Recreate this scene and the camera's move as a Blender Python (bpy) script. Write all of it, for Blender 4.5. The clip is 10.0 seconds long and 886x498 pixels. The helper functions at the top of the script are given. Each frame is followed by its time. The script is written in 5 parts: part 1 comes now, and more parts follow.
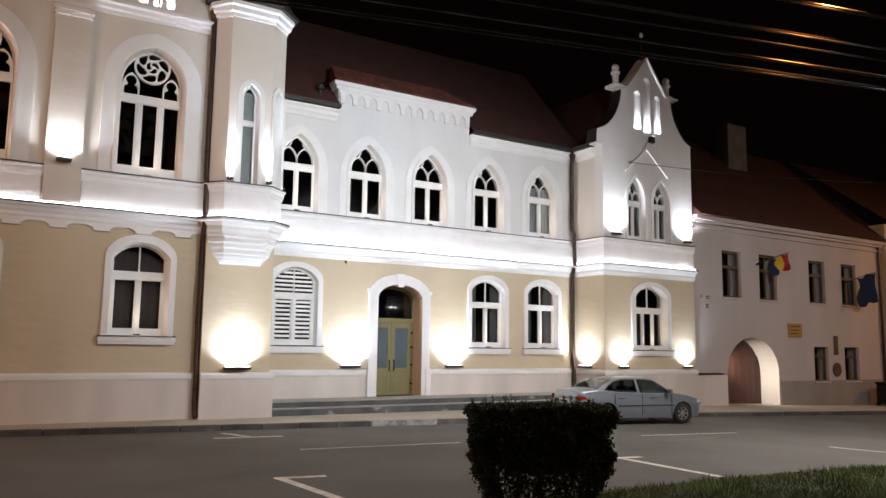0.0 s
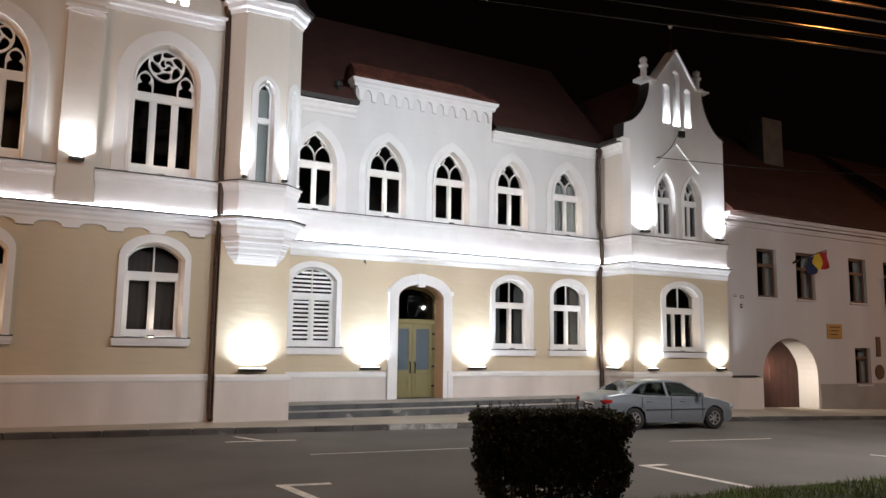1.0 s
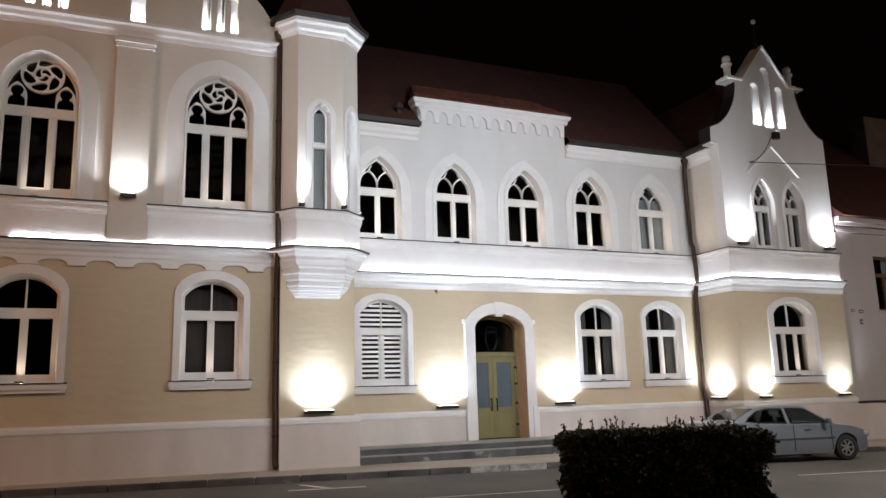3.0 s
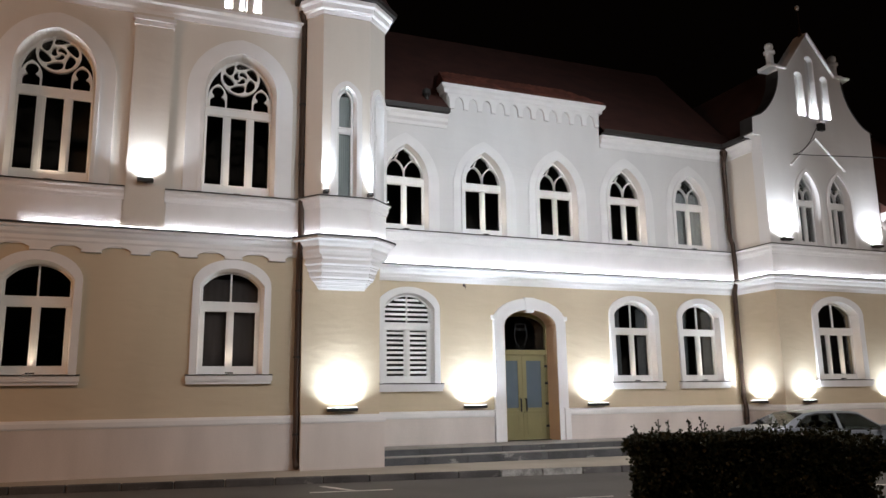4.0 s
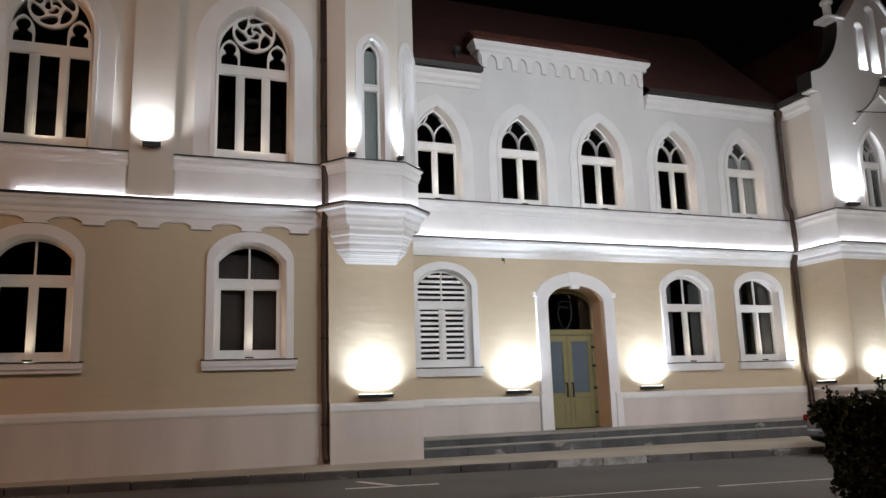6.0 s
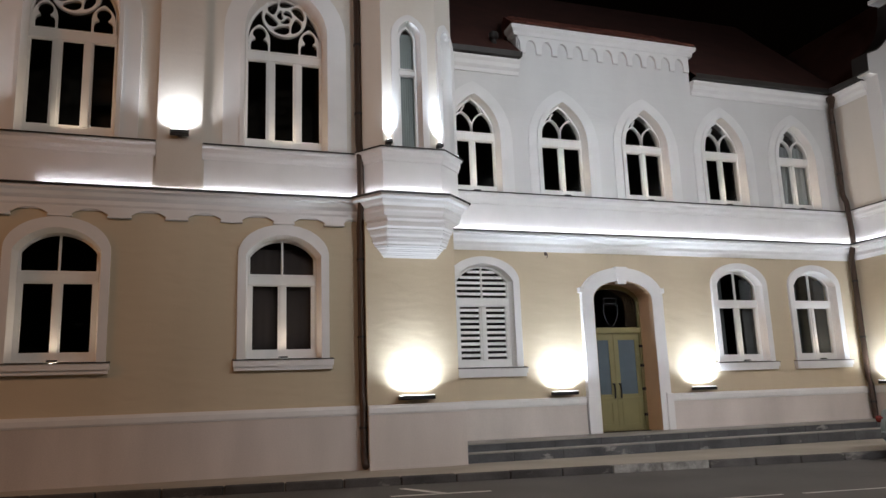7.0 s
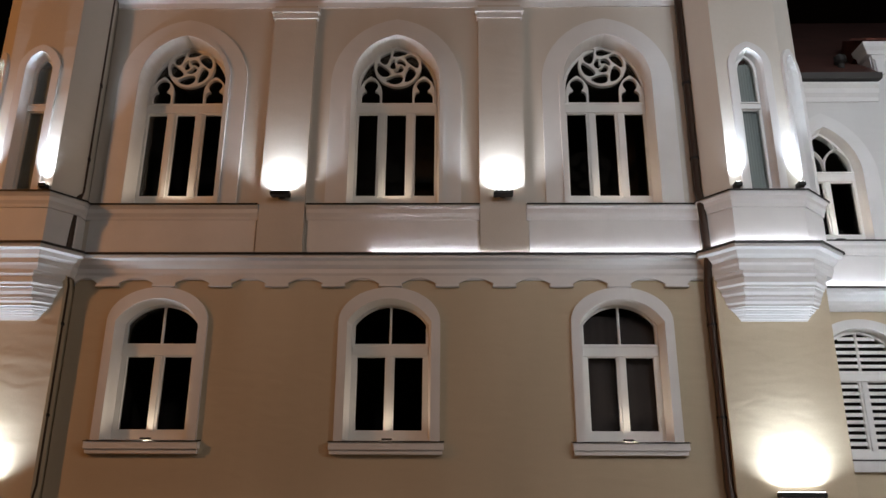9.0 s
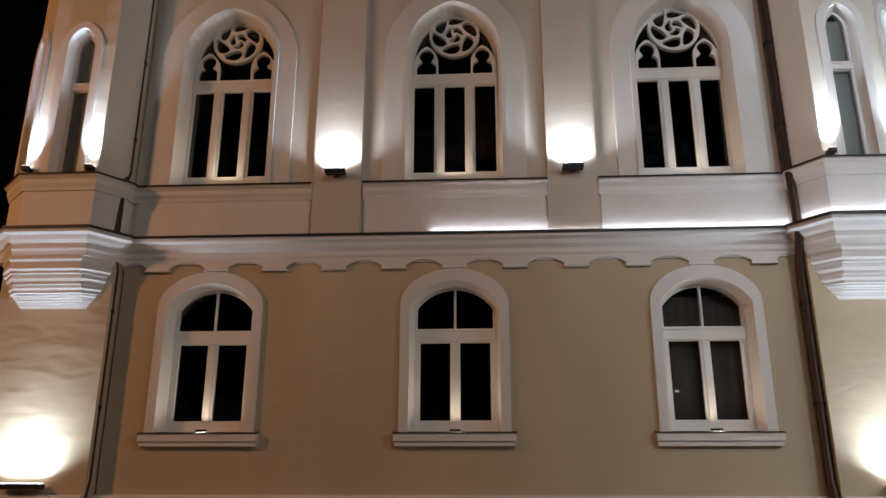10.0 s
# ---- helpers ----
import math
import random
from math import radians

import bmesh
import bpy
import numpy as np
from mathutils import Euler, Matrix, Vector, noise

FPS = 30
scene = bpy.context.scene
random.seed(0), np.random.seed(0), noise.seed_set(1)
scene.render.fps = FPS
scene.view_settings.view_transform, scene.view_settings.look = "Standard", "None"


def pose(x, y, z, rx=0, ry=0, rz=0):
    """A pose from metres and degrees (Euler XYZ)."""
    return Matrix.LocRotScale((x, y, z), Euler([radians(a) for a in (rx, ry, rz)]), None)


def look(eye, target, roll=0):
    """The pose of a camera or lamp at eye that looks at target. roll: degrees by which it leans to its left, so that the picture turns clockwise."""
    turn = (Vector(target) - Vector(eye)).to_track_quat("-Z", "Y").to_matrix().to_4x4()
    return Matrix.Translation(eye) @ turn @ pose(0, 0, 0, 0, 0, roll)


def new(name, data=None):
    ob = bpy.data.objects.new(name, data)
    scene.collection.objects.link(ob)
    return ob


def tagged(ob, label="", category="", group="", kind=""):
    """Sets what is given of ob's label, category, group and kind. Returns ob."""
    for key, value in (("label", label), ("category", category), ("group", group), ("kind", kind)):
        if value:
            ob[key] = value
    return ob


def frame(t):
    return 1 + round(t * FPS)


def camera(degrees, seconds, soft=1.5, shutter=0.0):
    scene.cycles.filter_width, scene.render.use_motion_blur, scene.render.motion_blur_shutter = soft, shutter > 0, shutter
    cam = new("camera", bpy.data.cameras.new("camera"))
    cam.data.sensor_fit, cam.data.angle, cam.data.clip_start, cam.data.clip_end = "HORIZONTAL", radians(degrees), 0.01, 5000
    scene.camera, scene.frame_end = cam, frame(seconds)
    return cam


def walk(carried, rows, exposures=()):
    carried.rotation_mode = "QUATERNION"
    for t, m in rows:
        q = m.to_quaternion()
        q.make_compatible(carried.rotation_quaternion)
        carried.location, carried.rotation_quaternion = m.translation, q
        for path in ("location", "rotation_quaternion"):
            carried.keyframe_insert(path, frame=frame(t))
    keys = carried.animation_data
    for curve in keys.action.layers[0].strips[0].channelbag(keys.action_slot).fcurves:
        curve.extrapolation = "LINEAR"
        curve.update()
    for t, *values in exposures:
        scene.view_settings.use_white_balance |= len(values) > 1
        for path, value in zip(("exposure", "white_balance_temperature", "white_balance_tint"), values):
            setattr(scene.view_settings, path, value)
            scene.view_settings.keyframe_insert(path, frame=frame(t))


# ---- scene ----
cam = camera(60.4, 10.0)
PATH = [
    (0, (0.364, 0.989, 2.072), (1.407, 2.677, 2.322), 0.8),
    (0.5, (0.771, 1.161, 2.091), (1.78, 2.872, 2.324), 1.1),
    (1, (1.037, 1.333, 2.084), (2.005, 3.066, 2.336), 0.8),
    (1.5, (1.369, 1.69, 2.046), (2.282, 3.447, 2.326), 0.2),
    (2, (1.606, 2.089, 1.931), (2.486, 3.857, 2.246), -0.4),
    (3.5, (2.212, 3.43, 1.635), (2.941, 5.251, 2.025), -1.5),
    (4, (2.211, 4.002, 1.636), (2.936, 5.826, 2.015), -0.8),
    (4.5, (2.305, 4.576, 1.607), (3.086, 6.389, 1.925), -1.0),
    (5, (2.357, 5.05, 1.496), (3.133, 6.866, 1.811), -1.1),
    (6.5, (2.355, 6.625, 1.363), (3.012, 8.474, 1.751), -2.0),
    (7, (2.257, 7.168, 1.313), (2.9, 9.022, 1.698), -2.1),
    (7.5, (2.098, 7.763, 1.312), (2.625, 9.653, 1.699), -2.1),
    (7.7, (1.99, 7.985, 1.27), (2.37, 9.9, 1.705), -1.4),
    (8, (1.783, 8.311, 1.234), (1.999, 10.239, 1.721), -0.7),
    (8.5, (1.547, 8.797, 1.289), (1.664, 10.707, 1.868), -1.1),
    (9, (1.207, 9.212, 1.314), (1.175, 11.114, 1.931), 0.3),
    (9.5, (0.891, 9.632, 1.365), (0.818, 11.534, 1.981), 0.5),
    (10, (0.578, 10.073, 1.394), (0.465, 11.98, 1.985), 0.1),
]
walk(cam, [(t, look(eye, target, roll)) for t, eye, target, roll in PATH], [(t, e, 6130, 10) for t, e in ((0, -0.03), (2, -0.22), (3.5, -0.37), (5, -0.45), (6.5, -0.68), (8, -0.83), (10, -0.7))])

# ---------- light ----------
world = bpy.data.worlds.new("night")
scene.world = world
world.use_nodes = True
wn = world.node_tree.nodes
wn["Background"].inputs[0].default_value = (0.10, 0.062, 0.045, 1)
wn["Background"].inputs[1].default_value = 0.012


def lamp(name, m, size, watts, color, parent=None, spread=180):
    """A rectangular lamp that shines along its own -z."""
    data = bpy.data.lights.new(name, "AREA")
    data.shape, data.size, data.size_y = "RECTANGLE", size[0], size[1]
    data.energy, data.color, data.spread = watts, color, radians(spread)
    ob = new(name, data)
    ob.matrix_world = m
    return ob


COOL, NEUTRAL, SODIUM = (0.95, 0.97, 1.0), (0.83, 0.91, 1.0), (1.0, 0.42, 0.14)
# street lighting from unseen sources: sodium lanterns up the street and at its right end
lamp("street_light", look((-15, 13.5, 8.5), (-2, 22.6, 4.5)), (0.6, 0.3), 860, SODIUM)
lamp("street_light", look((46, 14, 8.0), (43, 22, 4)), (0.7, 0.35), 420, SODIUM)
# unseen white lanterns added high over the square to brighten wing and road
lamp("street_light", look((3, 11.0, 11.0), (3.0, 20.5, 3.5)), (0.3, 0.15), 270, (1.0, 0.85, 0.73))
lamp("street_light", look((18.5, 8.0, 8.8), (16.5, 11.5, 0)), (0.35, 0.2), 1350, (1.0, 0.89, 0.79))
# added cool fill that lifts the upper middle wall; no known lantern
lamp("street_light", look((11, 4, 10.5), (12.5, 24, 6.5)), (0.3, 0.15), 430, (0.92, 0.96, 1.0), None, 68)
# lanterns hung among the overhead wires of the square
lamp("street_light", look((7.15, 4.75, 5.55), (6.95, 5.05, 4.6)), (0.15, 0.1), 26, (1.0, 0.36, 0.08), None, 95)
lamp("street_light", look((8.1, 4.45, 4.95), (7.8, 4.6, 4.5)), (0.15, 0.1), 12, (0.9, 0.95, 1.0), None, 130)
# another added fill, for the townhouse front
lamp("street_light", look((33, 10, 9.0), (30, 21, 1)), (0.7, 0.35), 350, (1.0, 0.86, 0.75))

# ---------- materials ----------


def mat(name, color, rough=0.8, metal=0.0, vary=0.12, scale=1.2, grain=60.0, bump=0.15, streak=0.0, spec=0.4, rand=0.0, trowel=0.0, flake=None):
    m = bpy.data.materials.new(name)
    m.use_nodes = True
    t = m.node_tree
    b = t.nodes["Principled BSDF"]
    b.inputs["Roughness"].default_value = rough
    b.inputs["Metallic"].default_value = metal
    b.inputs["Specular IOR Level"].default_value = spec
    geo = t.nodes.new("ShaderNodeNewGeometry")
    n1 = t.nodes.new("ShaderNodeTexNoise")
    n1.inputs["Scale"].default_value = scale
    n1.inputs["Detail"].default_value = 6
    mp = t.nodes.new("ShaderNodeMapping")
    mp.inputs["Scale"].default_value = (1, 1, 0.25 if streak else 1)
    t.links.new(geo.outputs["Position"], mp.inputs["Vector"])
    t.links.new(mp.outputs["Vector"], n1.inputs["Vector"])
    n2 = t.nodes.new("ShaderNodeTexNoise")
    n2.inputs["Scale"].default_value = grain
    n2.inputs["Detail"].default_value = 4
    t.links.new(geo.outputs["Position"], n2.inputs["Vector"])
    mixn = t.nodes.new("ShaderNodeMath")
    mixn.operation = "MULTIPLY_ADD"
    mixn.inputs[1].default_value = 0.35
    t.links.new(n2.outputs["Fac"], mixn.inputs[0])
    t.links.new(n1.outputs["Fac"], mixn.inputs[2])
    ramp = t.nodes.new("ShaderNodeMapRange")
    ramp.inputs["From Min"].default_value = 0.42
    ramp.inputs["From Max"].default_value = 0.95
    ramp.inputs["To Min"].default_value = 1 - vary
    ramp.inputs["To Max"].default_value = 1 + vary
    t.links.new(mixn.outputs[0], ramp.inputs["Value"])
    mul = t.nodes.new("ShaderNodeMix")
    mul.data_type, mul.blend_type = "RGBA", "MULTIPLY"
    mul.inputs["Factor"].default_value = 1
    mul.inputs["A"].default_value = (*color, 1)
    last = ramp.outputs[0]
    if rand:
        info = t.nodes.new("ShaderNodeObjectInfo")
        rr = t.nodes.new("ShaderNodeMapRange")
        rr.inputs["To Min"].default_value, rr.inputs["To Max"].default_value = 1 - rand, 1 + rand
        t.links.new(info.outputs["Random"], rr.inputs["Value"])
        mm = t.nodes.new("ShaderNodeMath")
        mm.operation = "MULTIPLY"
        t.links.new(last, mm.inputs[0])
        t.links.new(rr.outputs[0], mm.inputs[1])
        last = mm.outputs[0]
    t.links.new(last, mul.inputs["B"])
    colour = mul.outputs["Result"]
    if flake:
        # pale scuffs where the surface has flaked off
        m4 = t.nodes.new("ShaderNodeMapping")
        m4.inputs["Scale"].default_value = (1.0, 1.0, 3.0)
        n4 = t.nodes.new("ShaderNodeTexNoise")
        n4.inputs["Scale"].default_value = 1.1
        n4.inputs["Detail"].default_value = 9
        n4.inputs["Roughness"].default_value = 0.68
        r4 = t.nodes.new("ShaderNodeMapRange")
        r4.inputs["From Min"].default_value, r4.inputs["From Max"].default_value = 0.585, 0.64
        x4 = t.nodes.new("ShaderNodeMix")
        x4.data_type = "RGBA"
        x4.inputs["B"].default_value = (*flake, 1)
        t.links.new(geo.outputs["Position"], m4.inputs["Vector"])
        t.links.new(m4.outputs[0], n4.inputs["Vector"])
        t.links.new(n4.outputs["Fac"], r4.inputs["Value"])
        t.links.new(r4.outputs[0], x4.inputs["Factor"])
        t.links.new(colour, x4.inputs["A"])
        colour = x4.outputs["Result"]
    t.links.new(colour, b.inputs["Base Color"])
    if bump:
        bp = t.nodes.new("ShaderNodeBump")
        bp.inputs["Strength"].default_value = bump
        bp.inputs["Distance"].default_value = 0.02
        t.links.new(mixn.outputs[0], bp.inputs["Height"])
        t.links.new(bp.outputs[0], b.inputs["Normal"])
        if trowel:
            # long shallow waves left by the plasterer's float
            m3 = t.nodes.new("ShaderNodeMapping")
            m3.inputs["Scale"].default_value = (1.0, 1.0, 2.6)
            n3 = t.nodes.new("ShaderNodeTexNoise")
            n3.inputs["Scale"].default_value = 1.5
            n3.inputs["Detail"].default_value = 1.5
            n3.inputs["Distortion"].default_value = 0.3
            b3 = t.nodes.new("ShaderNodeBump")
            b3.inputs["Strength"].default_value = trowel
            b3.inputs["Distance"].default_value = 0.05
            t.links.new(geo.outputs["Position"], m3.inputs["Vector"])
            t.links.new(m3.outputs[0], n3.inputs["Vector"])
            t.links.new(n3.outputs["Fac"], b3.inputs["Height"])
            t.links.new(b3.outputs[0], bp.inputs["Normal"])
    return m


def glow(name, color, strength):
    m = bpy.data.materials.new(name)
    m.use_nodes = True
    b = m.node_tree.nodes["Principled BSDF"]
    b.inputs["Base Color"].default_value = (*color, 1)
    b.inputs["Emission Color"].default_value = (*color, 1)
    b.inputs["Emission Strength"].default_value = strength
    return m


def glass(name, tint=(0.9, 0.92, 0.92), gloss=0.03):
    m = bpy.data.materials.new(name)
    m.use_nodes = True
    t = m.node_tree
    t.nodes.remove(t.nodes["Principled BSDF"])
    out = t.nodes["Material Output"]
    tr = t.nodes.new("ShaderNodeBsdfTransparent")
    tr.inputs[0].default_value = (*tint, 1)
    gl = t.nodes.new("ShaderNodeBsdfGlossy")
    gl.inputs["Roughness"].default_value = gloss
    lw = t.nodes.new("ShaderNodeLayerWeight")
    lw.inputs[0].default_value = 0.5
    pw = t.nodes.new("ShaderNodeMath")
    pw.operation = "POWER"
    pw.inputs[1].default_value = 4.0
    fr = t.nodes.new("ShaderNodeMath")
    fr.operation = "MULTIPLY_ADD"
    fr.inputs[1].default_value, fr.inputs[2].default_value = 0.85, 0.045
    t.links.new(lw.outputs["Facing"], pw.inputs[0])
    t.links.new(pw.outputs[0], fr.inputs[0])
    mx = t.nodes.new("ShaderNodeMixShader")
    t.links.new(fr.outputs[0], mx.inputs[0])
    t.links.new(tr.outputs[0], mx.inputs[1])
    t.links.new(gl.outputs[0], mx.inputs[2])
    t.links.new(mx.outputs[0], out.inputs["Surface"])
    return m


OCHRE = mat("ochre_render", (0.575, 0.48, 0.34), 0.9, 0, 0.09, 0.7, 45, 0.12, streak=1, trowel=0.32)
CREAM = mat("cream_render", (0.68, 0.63, 0.56), 0.9, 0, 0.08, 0.8, 45, 0.12, streak=1, trowel=0.22)
PALE = mat("pale_render", (0.70, 0.685, 0.67), 0.9, 0, 0.08, 0.8, 45, 0.12, streak=1, trowel=0.2)
WHITE = mat("white_stucco", (0.78, 0.765, 0.75), 0.75, 0, 0.06, 1.5, 60, 0.08)
PLINTH = mat("plinth_render", (0.65, 0.585, 0.54), 0.9, 0, 0.17, 0.8, 40, 0.15, streak=1)
JOINERY = mat("white_joinery", (0.78, 0.77, 0.75), 0.45, 0, 0.05, 3, 80, 0.03)
GLASS = glass("window_glass")
FROST = mat("frosted_glass", (0.11, 0.14, 0.165), 0.25, 0, 0.06, 4, 90, 0.03)
DARK = mat("room_shade", (0.05, 0.045, 0.04), 0.95, 0, 0.1, 1, 20, 0)
CURTAIN = mat("curtain_cloth", (0.30, 0.31, 0.31), 0.95, 0, 0.1, 5, 60, 0.1)
BROWNCLOTH = mat("brown_blind_cloth", (0.06, 0.048, 0.045), 0.95, 0, 0.1, 5, 60, 0.1)
NETCURTAIN = mat("net_curtain_cloth", (0.09, 0.092, 0.092), 0.95, 0, 0.2, 3, 60, 0.1)
BLIND = mat("turret_blind", (0.30, 0.32, 0.31), 0.9, 0, 0.08, 4, 60, 0.05)
FLASH = mat("metal_flashing", (0.03, 0.027, 0.025), 0.5, 0.3, 0.15, 3, 60, 0.05)
PIPE = mat("brown_pipe", (0.055, 0.034, 0.024), 0.4, 0.4, 0.15, 3, 60, 0.03)
BLACK = mat("black_metal", (0.02, 0.02, 0.02), 0.45, 0.5, 0.1, 3, 60, 0.03)
# one clay tile in two tones: lit for the parapet, shade-darkened for other roofs
TILE = mat("clay_tile_lit", (0.15, 0.045, 0.028), 0.85, 0, 0.25, 1.5, 12, 0.5, rand=0.3)
ROOF = mat("clay_tile_shaded", (0.056, 0.02, 0.014), 0.85, 0, 0.25, 1.5, 12, 0.5, rand=0.25)
DOORPAINT = mat("olive_door_paint", (0.23, 0.20, 0.09), 0.45, 0, 0.08, 2, 70, 0.04)
# jamb paint raised in colour to carry the orange lamp light
JAMB = mat("door_jamb_lit_paint", (0.64, 0.47, 0.31), 0.7, 0, 0.08, 2, 60, 0.05)
ASPHALT = mat("asphalt", (0.125, 0.118, 0.108), 0.85, 0, 0.25, 0.35, 70, 0.5)
PAVE = mat("pavement_concrete", (0.42, 0.375, 0.31), 0.9, 0, 0.18, 0.6, 40, 0.3)
KERB = mat("kerb_stone", (0.085, 0.08, 0.077), 0.85, 0, 0.5, 1.3, 40, 0.3, rand=0.2, flake=(0.24, 0.23, 0.21))
STEPSTONE = mat("dark_step_stone", (0.085, 0.087, 0.092), 0.6, 0, 0.5, 1.6, 30, 0.2, rand=0.15, flake=(0.30, 0.29, 0.28))
TREAD = mat("step_tread", (0.33, 0.31, 0.28), 0.7, 0, 0.2, 2, 30, 0.2)
PAINTLINE = mat("road_paint", (0.68, 0.65, 0.59), 0.8, 0, 0.35, 4, 30, 0.3)
LEAF = mat("hedge_leaf", (0.022, 0.032, 0.013), 0.55, 0, 0.4, 8, 40, 0.1)
TWIG = mat("hedge_twig", (0.05, 0.035, 0.025), 0.9, 0, 0.3, 8, 40, 0.2)
GRASS = mat("grass_blade", (0.10, 0.15, 0.022), 0.7, 0, 0.7, 1.1, 40, 0.1)
SOIL = mat("lawn_soil", (0.04, 0.045, 0.02), 0.95, 0, 0.3, 2, 30, 0.4)
LED = glow("led_strip", (0.98, 0.97, 1.0), 32)
LENS = glow("floodlight_glass", (1.0, 0.97, 0.9), 12)

# ---------- building tools ----------


def mesh(name, verts, faces, material, parent=None, label="", smooth=False):
    me = bpy.data.meshes.new(name)
    me.from_pydata([tuple(v) for v in verts], [], faces)
    me.validate()
    bm = bmesh.new()
    bm.from_mesh(me)
    bmesh.ops.recalc_face_normals(bm, faces=bm.faces)
    bm.to_mesh(me)
    bm.free()
    if smooth:
        for p in me.polygons:
            p.use_smooth = True
    me.materials.append(material)
    ob = new(name, me)
    if parent:
        ob.parent = parent
    if label:
        tagged(ob, label)
    return ob


def thing(name, m, label, category, group="", kind=""):
    ob = new(name)
    ob.matrix_world = m
    ob.empty_display_size = 0.2
    return tagged(ob, label, category, group, kind)


from mathutils.geometry import tessellate_polygon


def plate_data(loops, w0, w1):
    """A flat slab with holes: loops of (u, v), the first one outside, between the depths w0 and w1."""
    pts = [p for lp in loops for p in lp]
    n = len(pts)
    tris = tessellate_polygon([[Vector((p[0], p[1], 0)) for p in lp] for lp in loops])
    verts = [(p[0], p[1], w1) for p in pts] + [(p[0], p[1], w0) for p in pts]
    faces = [tuple(t) for t in tris] + [tuple(i + n for i in reversed(t)) for t in tris]
    at = 0
    for lp in loops:
        k = len(lp)
        for i in range(k):
            a, b = at + i, at + (i + 1) % k
            faces.append((a, b, b + n, a + n))
        at += k
    return verts, faces


def plate(name, loops, w0, w1, material, parent=None, label=""):
    return mesh(name, *plate_data(loops, w0, w1), material, parent, label)


def joined(datas):
    verts, faces = [], []
    for v, f in datas:
        k = len(verts)
        verts += list(v)
        faces += [tuple(i + k for i in q) for q in f]
    return verts, faces


def rect(u0, v0, u1, v1):
    return [(u0, v0), (u1, v0), (u1, v1), (u0, v1)]


def box_data(x0, y0, z0, x1, y1, z1, c=0.0):
    """A box; c: the width of its chamfered edges."""
    if c <= 0:
        return plate_data([rect(x0, y0, x1, y1)], z0, z1)
    v, f = [], []
    rings = [(c, z0), (0, z0 + c), (0, z1 - c), (c, z1)]
    for d, z in rings:
        v += [(x0 + d + (c if d == 0 else 0), y0 + d, z), (x1 - d - (c if d == 0 else 0), y0 + d, z), (x1 - d, y0 + d + (c if d == 0 else 0), z), (x1 - d, y1 - d - (c if d == 0 else 0), z),
              (x1 - d - (c if d == 0 else 0), y1 - d, z), (x0 + d + (c if d == 0 else 0), y1 - d, z), (x0 + d, y1 - d - (c if d == 0 else 0), z), (x0 + d, y0 + d + (c if d == 0 else 0), z)]
    for r in range(3):
        for i in range(8):
            a, b = r * 8 + i, r * 8 + (i + 1) % 8
            f.append((a, b, b + 8, a + 8))
    f += [tuple(range(7, -1, -1)), tuple(range(24, 32))]
    return v, f


def arch(kind, a, z0, spring, rise, n=20, u=0.0):
    """An opening's outline from its lower right round the head to its lower left."""
    pts = [(a, z0)]
    if kind == "seg":
        R = (a * a + rise * rise) / (2 * rise)
        th = math.asin(min(1, a / R))
        for i in range(n + 1):
            s = th - 2 * th * i / n
            pts.append((R * math.sin(s), spring + rise - R + R * math.cos(s)))
    elif kind == "ell":
        for i in range(n + 1):
            s = math.pi * i / n
            pts.append((a * math.cos(s), spring + rise * math.sin(s)))
    else:
        c = (rise * rise - a * a) / (2 * a)
        R = a + c
        th = math.acos(c / R)
        h = n // 2
        for i in range(h + 1):
            s = th * i / h
            pts.append((-c + R * math.cos(s), spring + R * math.sin(s)))
        for i in range(1, n - h + 1):
            s = th * (1 - i / (n - h))
            pts.append((c - R * math.cos(s), spring + R * math.sin(s)))
    pts.append((-a, z0))
    return [(p[0] + u, p[1]) for p in pts]


def loft_data(la, wa, lb, wb, closed=False):
    n = len(la)
    verts = [(p[0], p[1], wa) for p in la] + [(p[0], p[1], wb) for p in lb]
    return verts, [(i, (i + 1) % n, (i + 1) % n + n, i + n) for i in range(n if closed else n - 1)]


def bar_data(pts, width, w0, w1, closed=False):
    """A flat bar along a line of (u, v)."""
    n, left, right = len(pts), [], []
    for i in range(n):
        a = Vector(pts[(i - 1) % n] if closed or i else pts[0])
        b = Vector(pts[(i + 1) % n] if closed or i < n - 1 else pts[-1])
        d = (b - a).normalized()
        o = Vector((-d.y, d.x)) * width / 2
        p = Vector(pts[i])
        left.append(p + o)
        right.append(p - o)
    mid = (w0 + w1) / 2
    verts = []
    for i in range(n):
        p = Vector(pts[i])
        for q, w in ((left[i], w0), (left[i], mid), (p + (left[i] - p) * 0.45, w1), (p + (right[i] - p) * 0.45, w1), (right[i], mid), (right[i], w0)):
            verts.append((q.x, q.y, w))
    faces = []
    for i in range(n if closed else n - 1):
        j = (i + 1) % n
        for k in range(6):
            faces.append((i * 6 + k, i * 6 + (k + 1) % 6, j * 6 + (k + 1) % 6, j * 6 + k))
    if not closed:
        faces += [tuple(range(5, -1, -1)), tuple(range((n - 1) * 6, n * 6))]
    return verts, faces


def circle(cu, cv, r, n=24, a0=0.0, a1=2 * math.pi):
    full = abs(a1 - a0 - 2 * math.pi) < 1e-6
    return [(cu + r * math.cos(a0 + (a1 - a0) * i / n), cv + r * math.sin(a0 + (a1 - a0) * i / n)) for i in range(n if full else n + 1)]


def front(x, y, z=0.0, turn=0.0):
    """The pose of a wall's face: u along it, v up, w out of it; turn 0 faces -y, positive turns to +x."""
    c, s = math.cos(radians(turn)), math.sin(radians(turn))
    return Matrix(((c, 0, s, x), (s, 0, -c, y), (0, 1, 0, z), (0, 0, 0, 1)))


